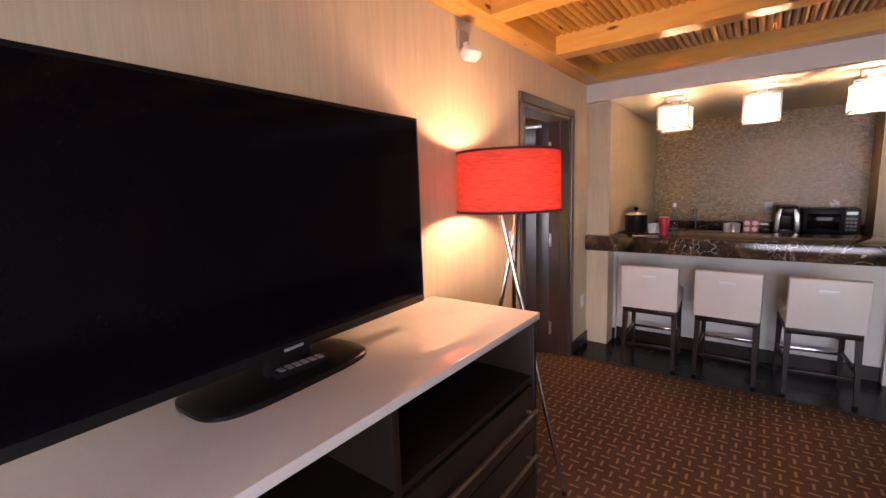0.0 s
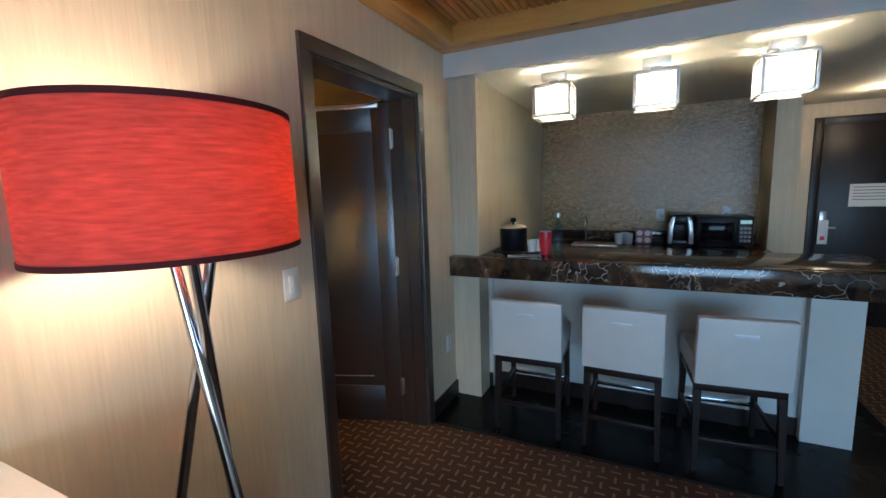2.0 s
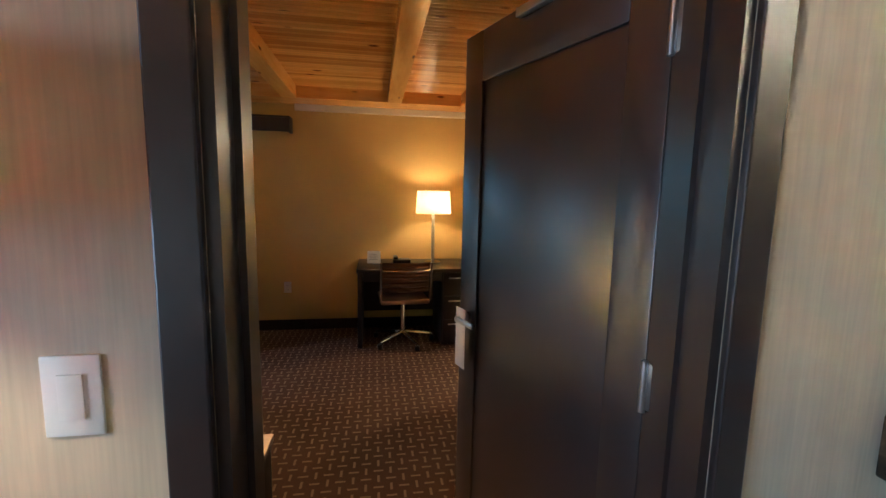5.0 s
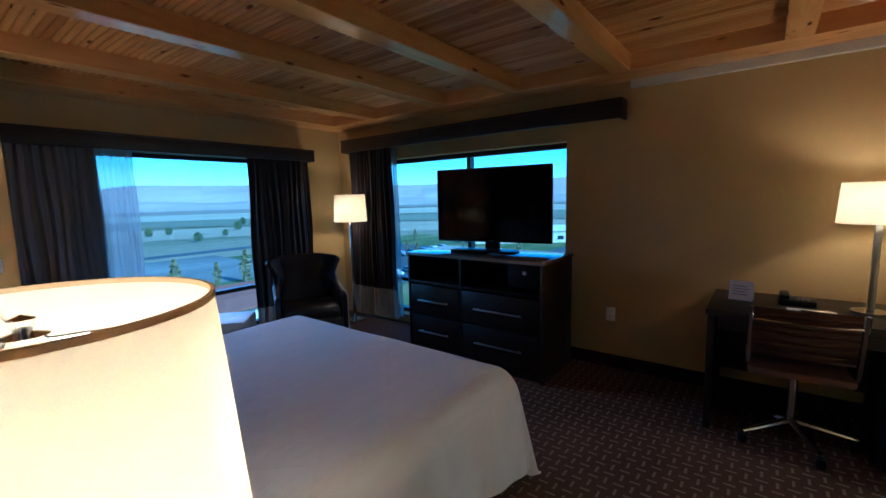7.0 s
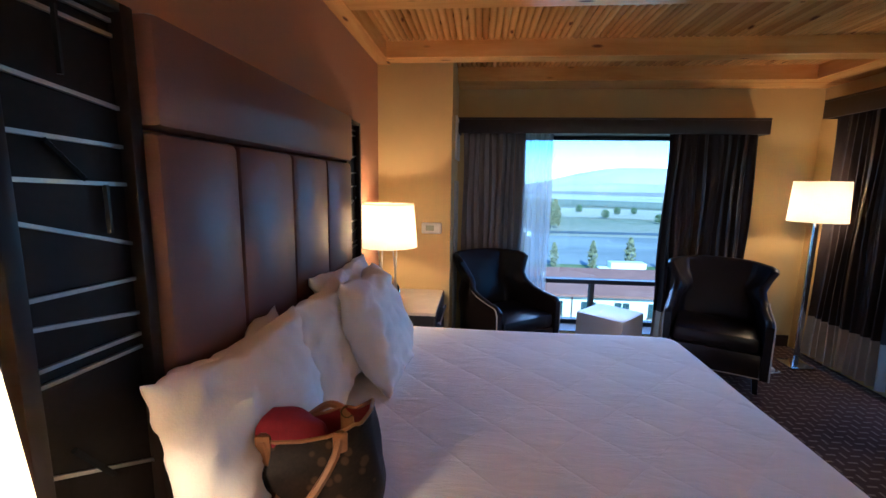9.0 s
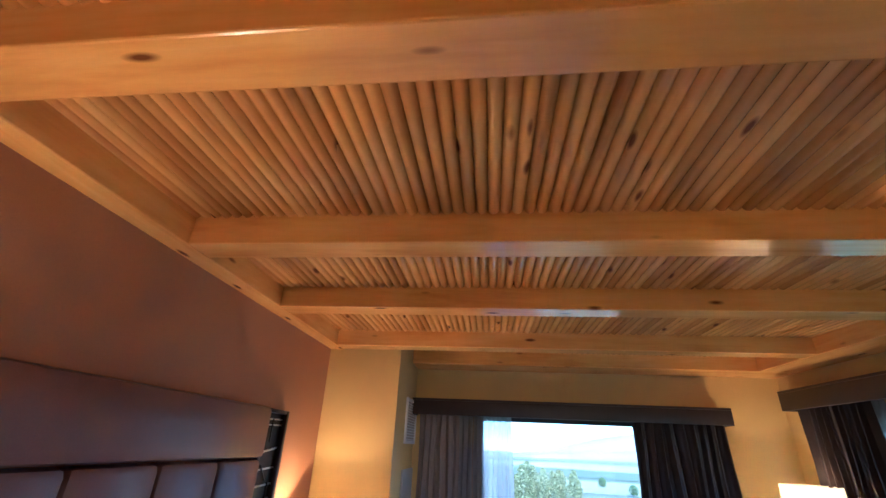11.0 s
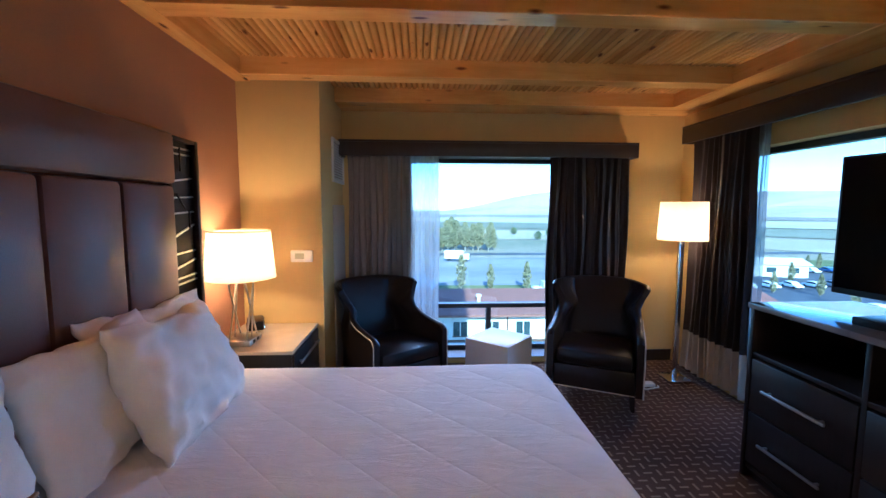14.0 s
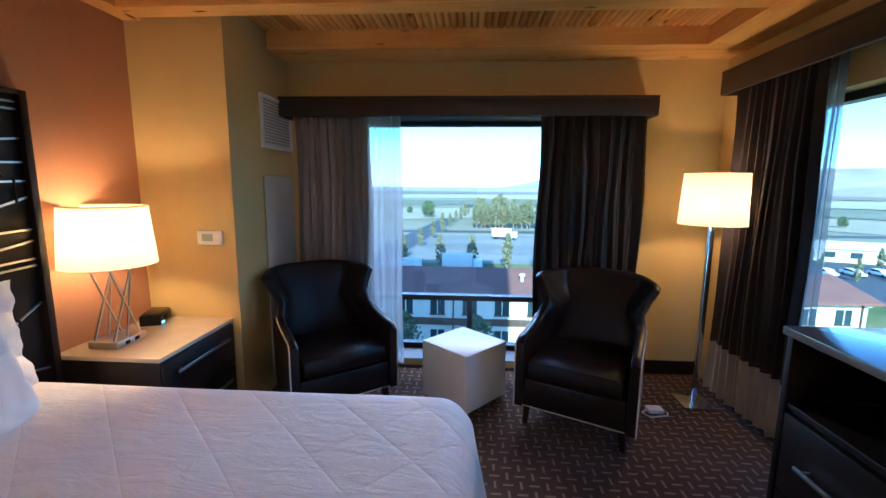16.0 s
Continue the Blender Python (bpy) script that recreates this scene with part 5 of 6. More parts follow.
def bedside_lamp(m, label, r0=0.178, r1=0.202):
    ob = thing("table_lamp", m, label, "table lamp", "bedside lamps")
    foot = part("base", box(-0.075, 0.075, -0.095, 0.095, 0.0, 0.034, 0.003), M_BRUSHED, ob, "brushed steel base block")
    for y in (-0.03, 0.03):
        part("socket", box(-0.079, -0.0752, y - 0.014, y + 0.014, 0.008, 0.026, 0.001), M_BLACK, foot, "dark socket in the base")
    for x in (-0.05, 0.05):
        part("frame_bar", tube([(x, -0.08, 0.034), (x, 0.065, 0.385)], 0.006, 4), M_BRUSHED, ob, "slim steel bar", False)
        part("frame_bar", tube([(x, 0.08, 0.034), (x, -0.065, 0.385)], 0.006, 4), M_BRUSHED, ob, "slim steel bar", False)
        part("frame_bar", tube([(x, 0.0, 0.034), (x, -0.065, 0.385)], 0.005, 4), M_BRUSHED, ob, "slim steel bar", False)
    for y in (-0.065, 0.065):
        part("frame_bar", tube([(-0.05, y, 0.385), (0.05, y, 0.385)], 0.006, 4), M_BRUSHED, ob, "slim steel bar", False)
    part("neck", box(-0.055, 0.055, -0.07, 0.07, 0.385, 0.40, 0.003), M_BRUSHED, ob)
    part("stem", tube([(0, 0, 0.40), (0, 0, 0.47)], 0.010, 10), M_BRUSHED, ob)
    sh = part("shade", lathe([(r1, 0.405), (r0, 0.695), (r0 - 0.003, 0.695), (r1 - 0.003, 0.405), (r1, 0.405)], 56), M_SHADE, ob, "lit cream fabric drum shade")
    part("rim", lathe([(r0 + 0.0015, 0.689), (r0 + 0.001, 0.696), (r0 - 0.004, 0.696), (r0 - 0.004, 0.689), (r0 + 0.0015, 0.689)], 56), M_SHADERIM, sh, "tan bound rim")
    fin = part("finial", lathe([(0.0, 0.655), (0.02, 0.655), (0.022, 0.668), (0.008, 0.672), (0.012, 0.685), (0.0, 0.69)], 16), M_CHROME, ob, "chrome finial")
    for k in range(3):
        a = radians(30 + 120 * k)
        part("spoke", tube([(0, 0, 0.662), ((r0 - 0.004) * math.cos(a), (r0 - 0.004) * math.sin(a), 0.668)], 0.0022, 5), M_BRUSHED, fin)
    return ob


bl = bedside_lamp(pose(-0.350, -3.745, 0.641), "cream drum shade lamp on a crossed steel frame")
copy_thing(bl, pose(-0.376, -1.174, 0.676)).scale = (0.95, 0.95, 0.995)
clock = thing("clock_radio", pose(-0.30, -4.07, 0.641, 0, 0, 20), "dark clock radio with a blue lit edge", "clock radio")
part("case", box(-0.055, 0.055, -0.09, 0.09, 0.0, 0.062, 0.010), M_BLACK, clock)
part("face", box(-0.058, -0.0552, -0.075, 0.045, 0.012, 0.05, 0.001), M_SCREEN, clock)
part("top_plate", box(-0.045, 0.045, -0.08, 0.08, 0.062, 0.067, 0.002), M_BRASS, clock, "bronze top plate")
part("indicator", box(-0.0585, -0.0552, 0.05, 0.08, 0.012, 0.022), glow("blue_indicator", (0.1, 0.6, 1.0), 1.5), clock, "blue indicator")

# ---- armchairs and ottoman ----
def curve_at(table, a):
    """Smooth value from rows (a, value), by Catmull-Rom."""
    i = max(0, min(len(table) - 2, sum(1 for row in table[1:] if row[0] <= a)))
    p = [table[max(0, min(len(table) - 1, i + k))][1] for k in (-1, 0, 1, 2)]
    t = (a - table[i][0]) / (table[i + 1][0] - table[i][0])
    return 0.5 * (2 * p[1] + (p[2] - p[0]) * t + (2 * p[0] - 5 * p[1] + 4 * p[2] - p[3]) * t * t + (3 * p[1] - p[0] - 3 * p[2] + p[3]) * t ** 3)


SHELL_X = ((0, 0.0), (0.18, 0.145), (0.34, 0.235), (0.46, 0.272), (0.58, 0.278), (0.78, 0.285), (1.0, 0.292))
SHELL_Y = ((0, 0.235), (0.18, 0.230), (0.34, 0.195), (0.46, 0.115), (0.58, 0.02), (0.78, -0.15), (1.0, -0.335))
SHELL_TOP = ((0, 0.872), (0.20, 0.868), (0.36, 0.860), (0.48, 0.855), (0.53, 0.825), (0.565, 0.735), (0.61, 0.632), (0.70, 0.580), (0.84, 0.552), (0.95, 0.537), (1.0, 0.505))


def shell_point(s_, v, out):
    """Point of the chair's shell: s_ runs from arm to arm round the back, v up, out 0 inside to 1 outside."""
    a, side = abs(s_), math.copysign(1, s_)
    e = 0.01
    x, y = curve_at(SHELL_X, a), curve_at(SHELL_Y, a)
    lo, hi = max(0, a - e), min(1, a + e)
    dx, dy = curve_at(SHELL_X, hi) - curve_at(SHELL_X, lo), curve_at(SHELL_Y, hi) - curve_at(SHELL_Y, lo)
    n = math.hypot(dx, dy)
    top = curve_at(SHELL_TOP, a)
    z = 0.12 + (top - 0.12) * v
    back = max(0.0, min(1.0, (0.80 - a) / 0.40))
    y += 0.13 * max(0, z - 0.35) / 0.5 * back
    neck = math.exp(-((z - 0.655) / 0.085) ** 2) * max(0.0, min(1.0, (0.62 - a) / 0.08))
    x *= 1 - 0.23 * neck
    wing = math.exp(-((a - 0.52) / 0.075) ** 2) * max(0, (z - 0.66) / 0.2)
    x += 0.062 * wing
    y -= 0.060 * wing
    thick = 0.052 * out
    return (side * (x - dy / n * thick), y + dx / n * thick, z)


def armchair(m, label):
    """Front faces local -y."""
    ob = thing("armchair", m, label, "armchair", "armchairs at the window")
    part("seat_frame", box(-0.288, 0.288, -0.325, 0.20, 0.12, 0.30, 0.012), M_LEATHER, ob, "leather covered seat front")
    part("seat_cushion", box(-0.272, 0.272, -0.338, 0.17, 0.302, 0.425, 0.035), M_LEATHER, ob, "thick dark leather seat cushion")
    bm = bmesh.new()
    nu, nv = 72, 14
    cols = []
    for i in range(nu + 1):
        s_ = -1 + 2 * i / nu
        col_ = [shell_point(s_, j / nv, 0.0) for j in range(nv + 1)]
        x, y, z = shell_point(s_, 1.0, 0.5)
        col_ += [shell_point(s_, 1.0, 0.15)[:2] + (z + 0.010,), (x, y, z + 0.016), shell_point(s_, 1.0, 0.85)[:2] + (z + 0.010,)]
        col_ += [shell_point(s_, j / nv, 1.0) for j in range(nv, -1, -1)]
        cols.append([bm.verts.new(c) for c in col_])
    for c0, c1 in zip(cols, cols[1:]):
        for j in range(len(c0) - 1):
            bm.faces.new((c0[j], c1[j], c1[j + 1], c0[j + 1]))
    bm.faces.new(cols[0])
    bm.faces.new(cols[-1][::-1])
    shell = part("backrest", bm, M_LEATHER, ob, "curved leather wing back flowing into the arms")
    part("back_pad", grid_mesh(lambda u, v: (0.225 * (2 * u - 1), 0.232 - 0.030 * (2 * u - 1) ** 2 + 0.13 * max(0, 0.07 + 0.43 * v) / 0.5 - 0.028 * (1 - (2 * u - 1) ** 4) * math.sin(math.pi * (0.06 + 0.9 * v)) ** 0.5, 0.42 + 0.43 * v), 16, 14), M_LEATHER, shell, "padded inner back")
    for s in (-1, 1):
        front = [shell_point(s * 1.0, v, 1.02) for v in (0.0, 0.25, 0.5, 0.75, 0.97)]
        ridge_ = [shell_point(s * (1.0 - 0.03 * k), 1.0, 1.0) for k in range(1, 13)]
        part("welt", tube([(p[0], p[1] - 0.003, p[2]) for p in front] + [(p[0], p[1], p[2] + 0.004) for p in ridge_], 0.0048, 6), M_PIPING, shell, "pale stitched welt")
        for y in (-0.29, 0.20):
            part("leg", tube([(s * 0.27, y, 0.125), (s * 0.28, y + (0.03 if y > 0 else -0.005), 0.0)], [0.028, 0.019], 4), M_ESPRESSO, ob, "dark wooden leg", False)
    part("bottom_welt", tube([(-0.30, -0.328, 0.128), (0.30, -0.328, 0.128)], 0.004, 6), M_PIPING, ob, "pale stitched welt")
    return ob


ch = armchair(pose(-2.875, -4.385, 0.0, 0, 0, 153), "dark leather wing armchair with pale welts")
copy_thing(ch, pose(-1.185, -4.485, 0.0, 0, 0, 218))
ot = thing("ottoman", pose(-2.105, -4.54, 0.0, 0, 0, 48), "white cube ottoman between the armchairs", "ottoman")
part("cube", box(-0.205, 0.205, -0.205, 0.205, 0.02, 0.41, 0.016), M_WHITELEATHER, ot, "white vinyl cover")
for sx in (-0.15, 0.15):
    for sy in (-0.15, 0.15):
        part("foot", box(sx - 0.02, sx + 0.02, sy - 0.02, sy + 0.02, 0.0, 0.02), M_BLACK, ot)

# ---- floor lamp in the corner ----
fl = thing("floor_lamp", pose(-3.665, -4.575, 0.0), "slim steel floor lamp with a cream drum shade", "floor lamp")
part("base", box(-0.09, 0.11, -0.09, 0.11, 0.0, 0.022, 0.004), M_CHROME, fl, "square steel base")
part("pole", box(-0.018, 0.018, -0.012, 0.012, 0.022, 1.26, 0.003), M_CHROME, fl, "flat steel pole")
fs = part("shade", lathe([(0.195, 1.215), (0.18, 1.535), (0.177, 1.535), (0.192, 1.215), (0.195, 1.215)], 48), M_SHADE, fl, "lit cream fabric drum shade")
part("socket", tube([(0, 0, 1.255), (0, 0, 1.32)], 0.014, 10), M_BRUSHED, fl)
part("switch_knob", lathe([(0.0, 1.17), (0.014, 1.172), (0.014, 1.205), (0.0, 1.207)], 12), M_CHROME, fl)
for k in range(3):
    a = radians(120 * k)
    part("spoke", tube([(0, 0, 1.50), (0.177 * math.cos(a), 0.177 * math.sin(a), 1.515)], 0.002, 5), M_BRUSHED, fs)

# ---- dresser with television ----
dresser(pose(-3.84, -3.28, 0.0), 1.37, 0.60, 0.972, M_DARKTOP, "espresso dresser with open shelves and steel handles", 0.44)
television(pose(-3.60, -2.575, 0.973, 0, 0, 8), 1.11, 0.675, 0.085, "switched-off flat television on the espresso dresser")
box_ = thing("cable_box", pose(-3.44, -2.70, 0.973, 0, 0, 5), "flat black cable box on the dresser", "cable box")
part("case", box(-0.09, 0.09, -0.15, 0.15, 0.0, 0.035, 0.004), M_BLACK, box_)
rm2 = thing("remote_control", pose(-3.36, -2.38, 0.9732, 0, 0, 70), "black remote control on the dresser", "remote")
part("case", box(-0.085, 0.085, -0.022, 0.022, 0.0, 0.018, 0.006), M_BLACK, rm2)
for i in range(15):
    part("key", box(-0.07 + 0.024 * (i // 3), -0.054 + 0.024 * (i // 3), -0.015 + 0.011 * (i % 3), -0.007 + 0.011 * (i % 3), 0.018, 0.0205), M_INK, rm2)
fridge = thing("mini_safe", pose(-3.50, -2.10, 0.745), "small black box with a pale dial on the shelf", "safe")
part("case", box(-0.16, 0.22, -0.13, 0.13, 0.0, 0.18, 0.004), M_BLACK, fridge)
dial = part("dial", lathe([(0.0, 0.0), (0.016, 0.0), (0.016, 0.008), (0.0, 0.008)], 16), M_PLASTIC, fridge, "pale round dial")
dial.matrix_basis = pose(0.22, 0.02, 0.12, 0, 90, 0)

# ---- desk ----
desk = thing("desk", pose(-3.91, -0.86, 0.0), "dark wooden writing desk with closed sides", "desk")
part("top", box(0.0, 0.66, 0.0, 1.11, 0.725, 0.762, 0.003), M_ESPRESSO, desk)
part("side_panel", box(0.02, 0.64, 0.01, 0.05, 0.0, 0.724, 0.002), M_ESPRESSO, desk)
part("pedestal", box(0.02, 0.63, 0.81, 1.10, 0.0, 0.724, 0.002), M_ESPRESSO, desk)
part("modesty_panel", box(0.02, 0.045, 0.051, 0.809, 0.2, 0.724), M_ESPRESSO, desk)
for z0, z1 in ((0.5, 0.715), (0.27, 0.49), (0.04, 0.26)):
    dr = part("drawer", box(0.631, 0.645, 0.82, 1.09, z0, z1, 0.002), M_ESPRESSO, desk)
    part("handle", box(0.655, 0.665, 0.87, 1.04, z1 - 0.05, z1 - 0.038, 0.002), M_BRUSHED, dr)
part("pencil_drawer", box(0.60, 0.63, 0.06, 0.80, 0.64, 0.72, 0.002), M_ESPRESSO, desk)

dl = thing("table_lamp", pose(-3.585, -0.105, 0.763), "slim column desk lamp with a cream drum shade", "table lamp")
part("base", lathe([(0.0, 0.0), (0.085, 0.0), (0.085, 0.018), (0.02, 0.026), (0.0, 0.026)], 28), M_CHROME, dl, "round steel base")
part("column", box(-0.015, 0.015, -0.015, 0.015, 0.026, 0.50, 0.003), M_BRUSHED, dl, "square steel column")
part("shade", lathe([(0.178, 0.51), (0.165, 0.735), (0.162, 0.735), (0.175, 0.51), (0.178, 0.51)], 48), M_SHADE, dl, "lit cream fabric drum shade")
part("socket", tube([(0, 0, 0.50), (0, 0, 0.58)], 0.014, 10), M_BRUSHED, dl)
tent = thing("tent_card", pose(-3.62, -0.70, 0.763, 0, 0, 80), "white folded information card on the desk", "card")
for s in (-1, 1):
    f = part("leaf", box(-0.065, 0.065, -0.001, 0.001, 0.0, 0.125), M_PAPERWHITE, tent)
    f.matrix_basis = pose(0, s * 0.024, 0, s * 11, 0, 0)
    for i in range(4):
        part("print", box(-0.045, 0.04 - 0.012 * (i % 2), s * 0.001, s * 0.0016, 0.035 + 0.018 * i, 0.040 + 0.018 * i), M_INK, f)
phone = thing("telephone", pose(-3.66, -0.42, 0.763, 0, 0, 90), "black desk telephone with grey keys", "telephone")
part("body", box(-0.09, 0.09, -0.08, 0.08, 0.0, 0.035, 0.008), M_BLACK, phone)
part("handset", box(-0.085, -0.035, -0.085, 0.085, 0.036, 0.065, 0.012), M_BLACK, phone)
for i in range(12):
    part("key", box(0.0 + 0.022 * (i % 3), 0.014 + 0.022 * (i % 3), -0.05 + 0.022 * (i // 3), -0.037 + 0.022 * (i // 3), 0.035, 0.038), M_INK, phone)
pad = thing("notepad", pose(-3.42, -0.36, 0.763, 0, 0, 92), "white notepad with a pen on the desk", "notepad")
part("sheets", box(-0.11, 0.11, -0.075, 0.075, 0.0, 0.008, 0.001), M_PAPERWHITE, pad)
part("pen", tube([(-0.05, 0.01, 0.0125), (0.08, -0.015, 0.0125)], 0.0045, 8), M_BLACK, pad, "dark pen")

chair = thing("desk_chair", pose(-3.42, -0.42, 0.0, 0, 0, 4), "brown leather swivel chair on a chrome star base", "chair")
for k in range(5):
    a = radians(20 + 72 * k)
    leg = part("base_arm", tube([(0.02 * math.cos(a), 0.02 * math.sin(a), 0.105), (0.30 * math.cos(a), 0.30 * math.sin(a), 0.065)], [0.022, 0.014], 8), M_CHROME, chair, "chrome base arm")
    part("caster", lathe([(0.0, 0.0), (0.022, 0.004), (0.026, 0.025), (0.022, 0.048), (0.0, 0.052)], 12, 0.30 * math.cos(a), 0.30 * math.sin(a)), M_BLACK, leg)
part("column", tube([(0, 0, 0.10), (0, 0, 0.43)], 0.025, 14), M_CHROME, chair)
part("seat", box(-0.22, 0.22, -0.23, 0.23, 0.43, 0.475, 0.018), M_BROWNSEAT, chair, "thin padded leather seat")


def chair_back(u, v):
    return (0.20 + 0.07 * v + 0.03 * math.sin(math.pi * u) - 0.012 * math.sin(10 * math.pi * v) ** 2, (u - 0.5) * 0.44, 0.55 + 0.29 * v)


cb = grid_mesh(chair_back, 14, 26)
bmesh.ops.solidify(cb, geom=cb.faces, thickness=0.018)
part("backrest", cb, M_BROWNSEAT, chair, "ribbed brown leather back")
for s in (-1, 1):
    part("side_rail", tube([(-0.20, s * 0.235, 0.455), (0.16, s * 0.235, 0.455), (0.215, s * 0.232, 0.50), (0.285, s * 0.232, 0.84)], 0.011, 8), M_CHROME, chair, "chrome side rail")
part("top_rail", tube([(0.262, -0.232, 0.765), (0.30, 0.0, 0.765), (0.262, 0.232, 0.765)], 0.010, 8), M_CHROME, chair, "chrome cross rail")

# ---- bathroom glimpse ----
van = thing("vanity", pose(-3.91, 1.0, 0.0), "bathroom vanity with a pale top and open shelf", "vanity")
part("top", box(0.0, 0.55, -0.58, 1.15, 0.84, 0.87, 0.004), M_CREAMTOP, van)
part("apron", box(0.02, 0.53, -0.56, 1.13, 0.70, 0.839), M_ESPRESSO, van)
part("shelf", box(0.0, 0.50, -0.56, 1.13, 0.30, 0.33), M_ESPRESSO, van)
for y in (-0.55, 1.08):
    part("leg", box(0.44, 0.49, y, y + 0.05, 0.012, 0.70), M_ESPRESSO, van)
basin = thing("basin", pose(-3.62, 1.2, 0.871), "white basin with a chrome tap", "basin")
part("bowl", lathe([(0.0, 0.0), (0.12, 0.0), (0.19, 0.09), (0.20, 0.10), (0.18, 0.09), (0.10, 0.012), (0.0, 0.012)], 28), M_PLASTIC, basin)
part("tap", tube([(-0.22, 0, 0.0), (-0.22, 0, 0.20), (-0.17, 0, 0.24), (-0.10, 0, 0.20)], 0.012, 10), M_CHROME, basin)
mir = thing("mirror", pose(-3.918, 1.1, 1.0), "frameless bathroom mirror above the vanity", "mirror")
part("glass", box(0.0, 0.008, -0.62, 0.9, 0.0, 0.95), M_MIRROR, mir)
tw = thing("towel_stack", pose(-3.66, 0.75, 0.331), "stack of white towels on the shelf", "towels")
for i in range(3):
    part("towel", box(-0.13, 0.13, -0.2, 0.2, i * 0.055, i * 0.055 + 0.052, 0.02), M_PILLOW, tw)
bin_ = thing("waste_bin", pose(-3.55, 0.58, 0.012), "small pale waste bin under the vanity", "bin")
part("pail", lathe([(0.0, 0.0), (0.09, 0.0), (0.11, 0.25), (0.105, 0.25), (0.085, 0.006), (0.0, 0.006)], 24), M_BRUSHED, bin_)
vl = thing("wall_light", pose(-3.918, 1.1, 2.02), "long frosted vanity light above the mirror", "wall light")
part("diffuser", box(0.0, 0.10, -0.40, 0.40, -0.05, 0.05, 0.012), glow("lit_diffuser", (1.0, 0.86, 0.62), 9.0), vl)
part("backplate", box(-0.001, 0.012, -0.42, 0.42, -0.065, -0.052), M_BRUSHED, vl)
plug = thing("power_adapter", pose(-3.35, -4.44, 0.0), "small pale adapter and cable on the carpet", "adapter")
part("case", box(-0.05, 0.05, -0.035, 0.035, 0.0, 0.028, 0.008), M_PLASTIC, plug)
part("cable", tube([(0.05, 0, 0.012), (0.09, 0.03, 0.008), (0.06, 0.09, 0.008), (-0.04, 0.10, 0.03), (-0.07, 0.03, 0.012)], 0.004, 6), M_PLASTIC, plug)

# ---- outside, seen from high up ----
GZ = -16.0


def ground_mat(name, a, b, c, scale):
    m, t, bs = shader(name, b, 0.95, 0, 0.1)
    v = coords(t)
    big = noise_at(t, coords(t, (0.35, 1.0, 1)), scale, 5, 0.6, 0.4)
    fine = noise_at(t, v, scale * 40, 3)
    tone = ramp(t, calc(t, "ADD", calc(t, "MULTIPLY", big, 0.75), calc(t, "MULTIPLY", fine, 0.25)), [(0.34, a), (0.5, b), (0.64, c)])
    t.links.new(tone, bs.inputs["Base Color"])
    return m


M_FIELD = ground_mat("dry_field", (0.13, 0.14, 0.07), (0.27, 0.23, 0.15), (0.36, 0.31, 0.22), 0.006)
M_HILL = ground_mat("dry_hill", (0.30, 0.245, 0.20), (0.42, 0.35, 0.29), (0.50, 0.42, 0.36), 0.004)
M_LAWN = ground_mat("mown_grass", (0.06, 0.09, 0.03), (0.12, 0.14, 0.05), (0.22, 0.20, 0.09), 0.12)
M_ASPHALT = mottled("asphalt", (0.060, 0.062, 0.066), 0.9, vary=0.2, scale=0.15, grain=3, relief=0)
M_LINE = mottled("road_paint", (0.70, 0.70, 0.66), 0.8, vary=0.1, scale=1, grain=9, relief=0)
M_ROOF = mottled("red_brown_roofing", (0.20, 0.085, 0.06), 0.9, vary=0.2, scale=0.5, grain=6, relief=0)
M_STUCCO = mottled("pale_stucco", (0.62, 0.58, 0.50), 0.9, vary=0.08, scale=0.6, grain=6, relief=0)
M_TIMBER = mottled("dark_timber_trim", (0.10, 0.055, 0.035), 0.8, vary=0.2, scale=1, grain=9, relief=0)
M_FARGLASS = mottled("dark_window_glass", (0.03, 0.05, 0.055), 0.1, vary=0.2, scale=2, grain=9, relief=0)
M_LEAFA = mottled("bright_leaves", (0.19, 0.175, 0.085), 0.7, vary=0.45, scale=0.9, grain=5, relief=0)
M_LEAFB = mottled("deep_leaves", (0.10, 0.13, 0.055), 0.7, vary=0.45, scale=0.9, grain=5, relief=0)
M_BARK = mottled("pale_bark", (0.30, 0.26, 0.20), 0.9, vary=0.3, scale=3, grain=20, relief=0)
M_TYRE = mottled("tyre_rubber", (0.02, 0.02, 0.02), 0.8, vary=0.2, relief=0)
CAR_PAINTS = [mottled("car_paint_" + n, c, 0.3, vary=0.04, relief=0) for n, c in (("white", (0.72, 0.72, 0.72)), ("grey", (0.22, 0.23, 0.25)), ("blue", (0.05, 0.10, 0.24)), ("red", (0.35, 0.04, 0.03)))]

bm = bmesh.new()
ring = [0, 60, 200, 600, 1500, 4600]
last = None
for r in ring:
    cur = [bm.verts.new((r * math.cos(k * math.pi / 24), r * math.sin(k * math.pi / 24), GZ)) for k in range(48)] if r else [bm.verts.new((0, 0, GZ))]
    if last:
        for k in range(48):
            if len(last) == 1:
                bm.faces.new((last[0], cur[k], cur[(k + 1) % 48]))
            else:
                bm.faces.new((last[k], cur[k], cur[(k + 1) % 48], last[(k + 1) % 48]))
    last = cur
structure("ground", bm, M_FIELD, "dry open fields around the hotel", "ground")
structure("hotel_lower", box(-4.2, 5.3, -5.42, 3.3, GZ, -0.125), M_STUCCO, "lower storeys of the hotel", "building")
# out of view; height and edge set so its shadow falls on the motel
structure("hotel_shade_block", box(-4.2, 40, 3.35, 22, GZ, 40), M_STUCCO, "unseen block added to shade the motel and lots", "building")
structure("hotel_roof", box(-4.2, 5.3, -5.42, 3.34, 2.78, 3.2), M_STUCCO, "flat roof above the suite", "roof")
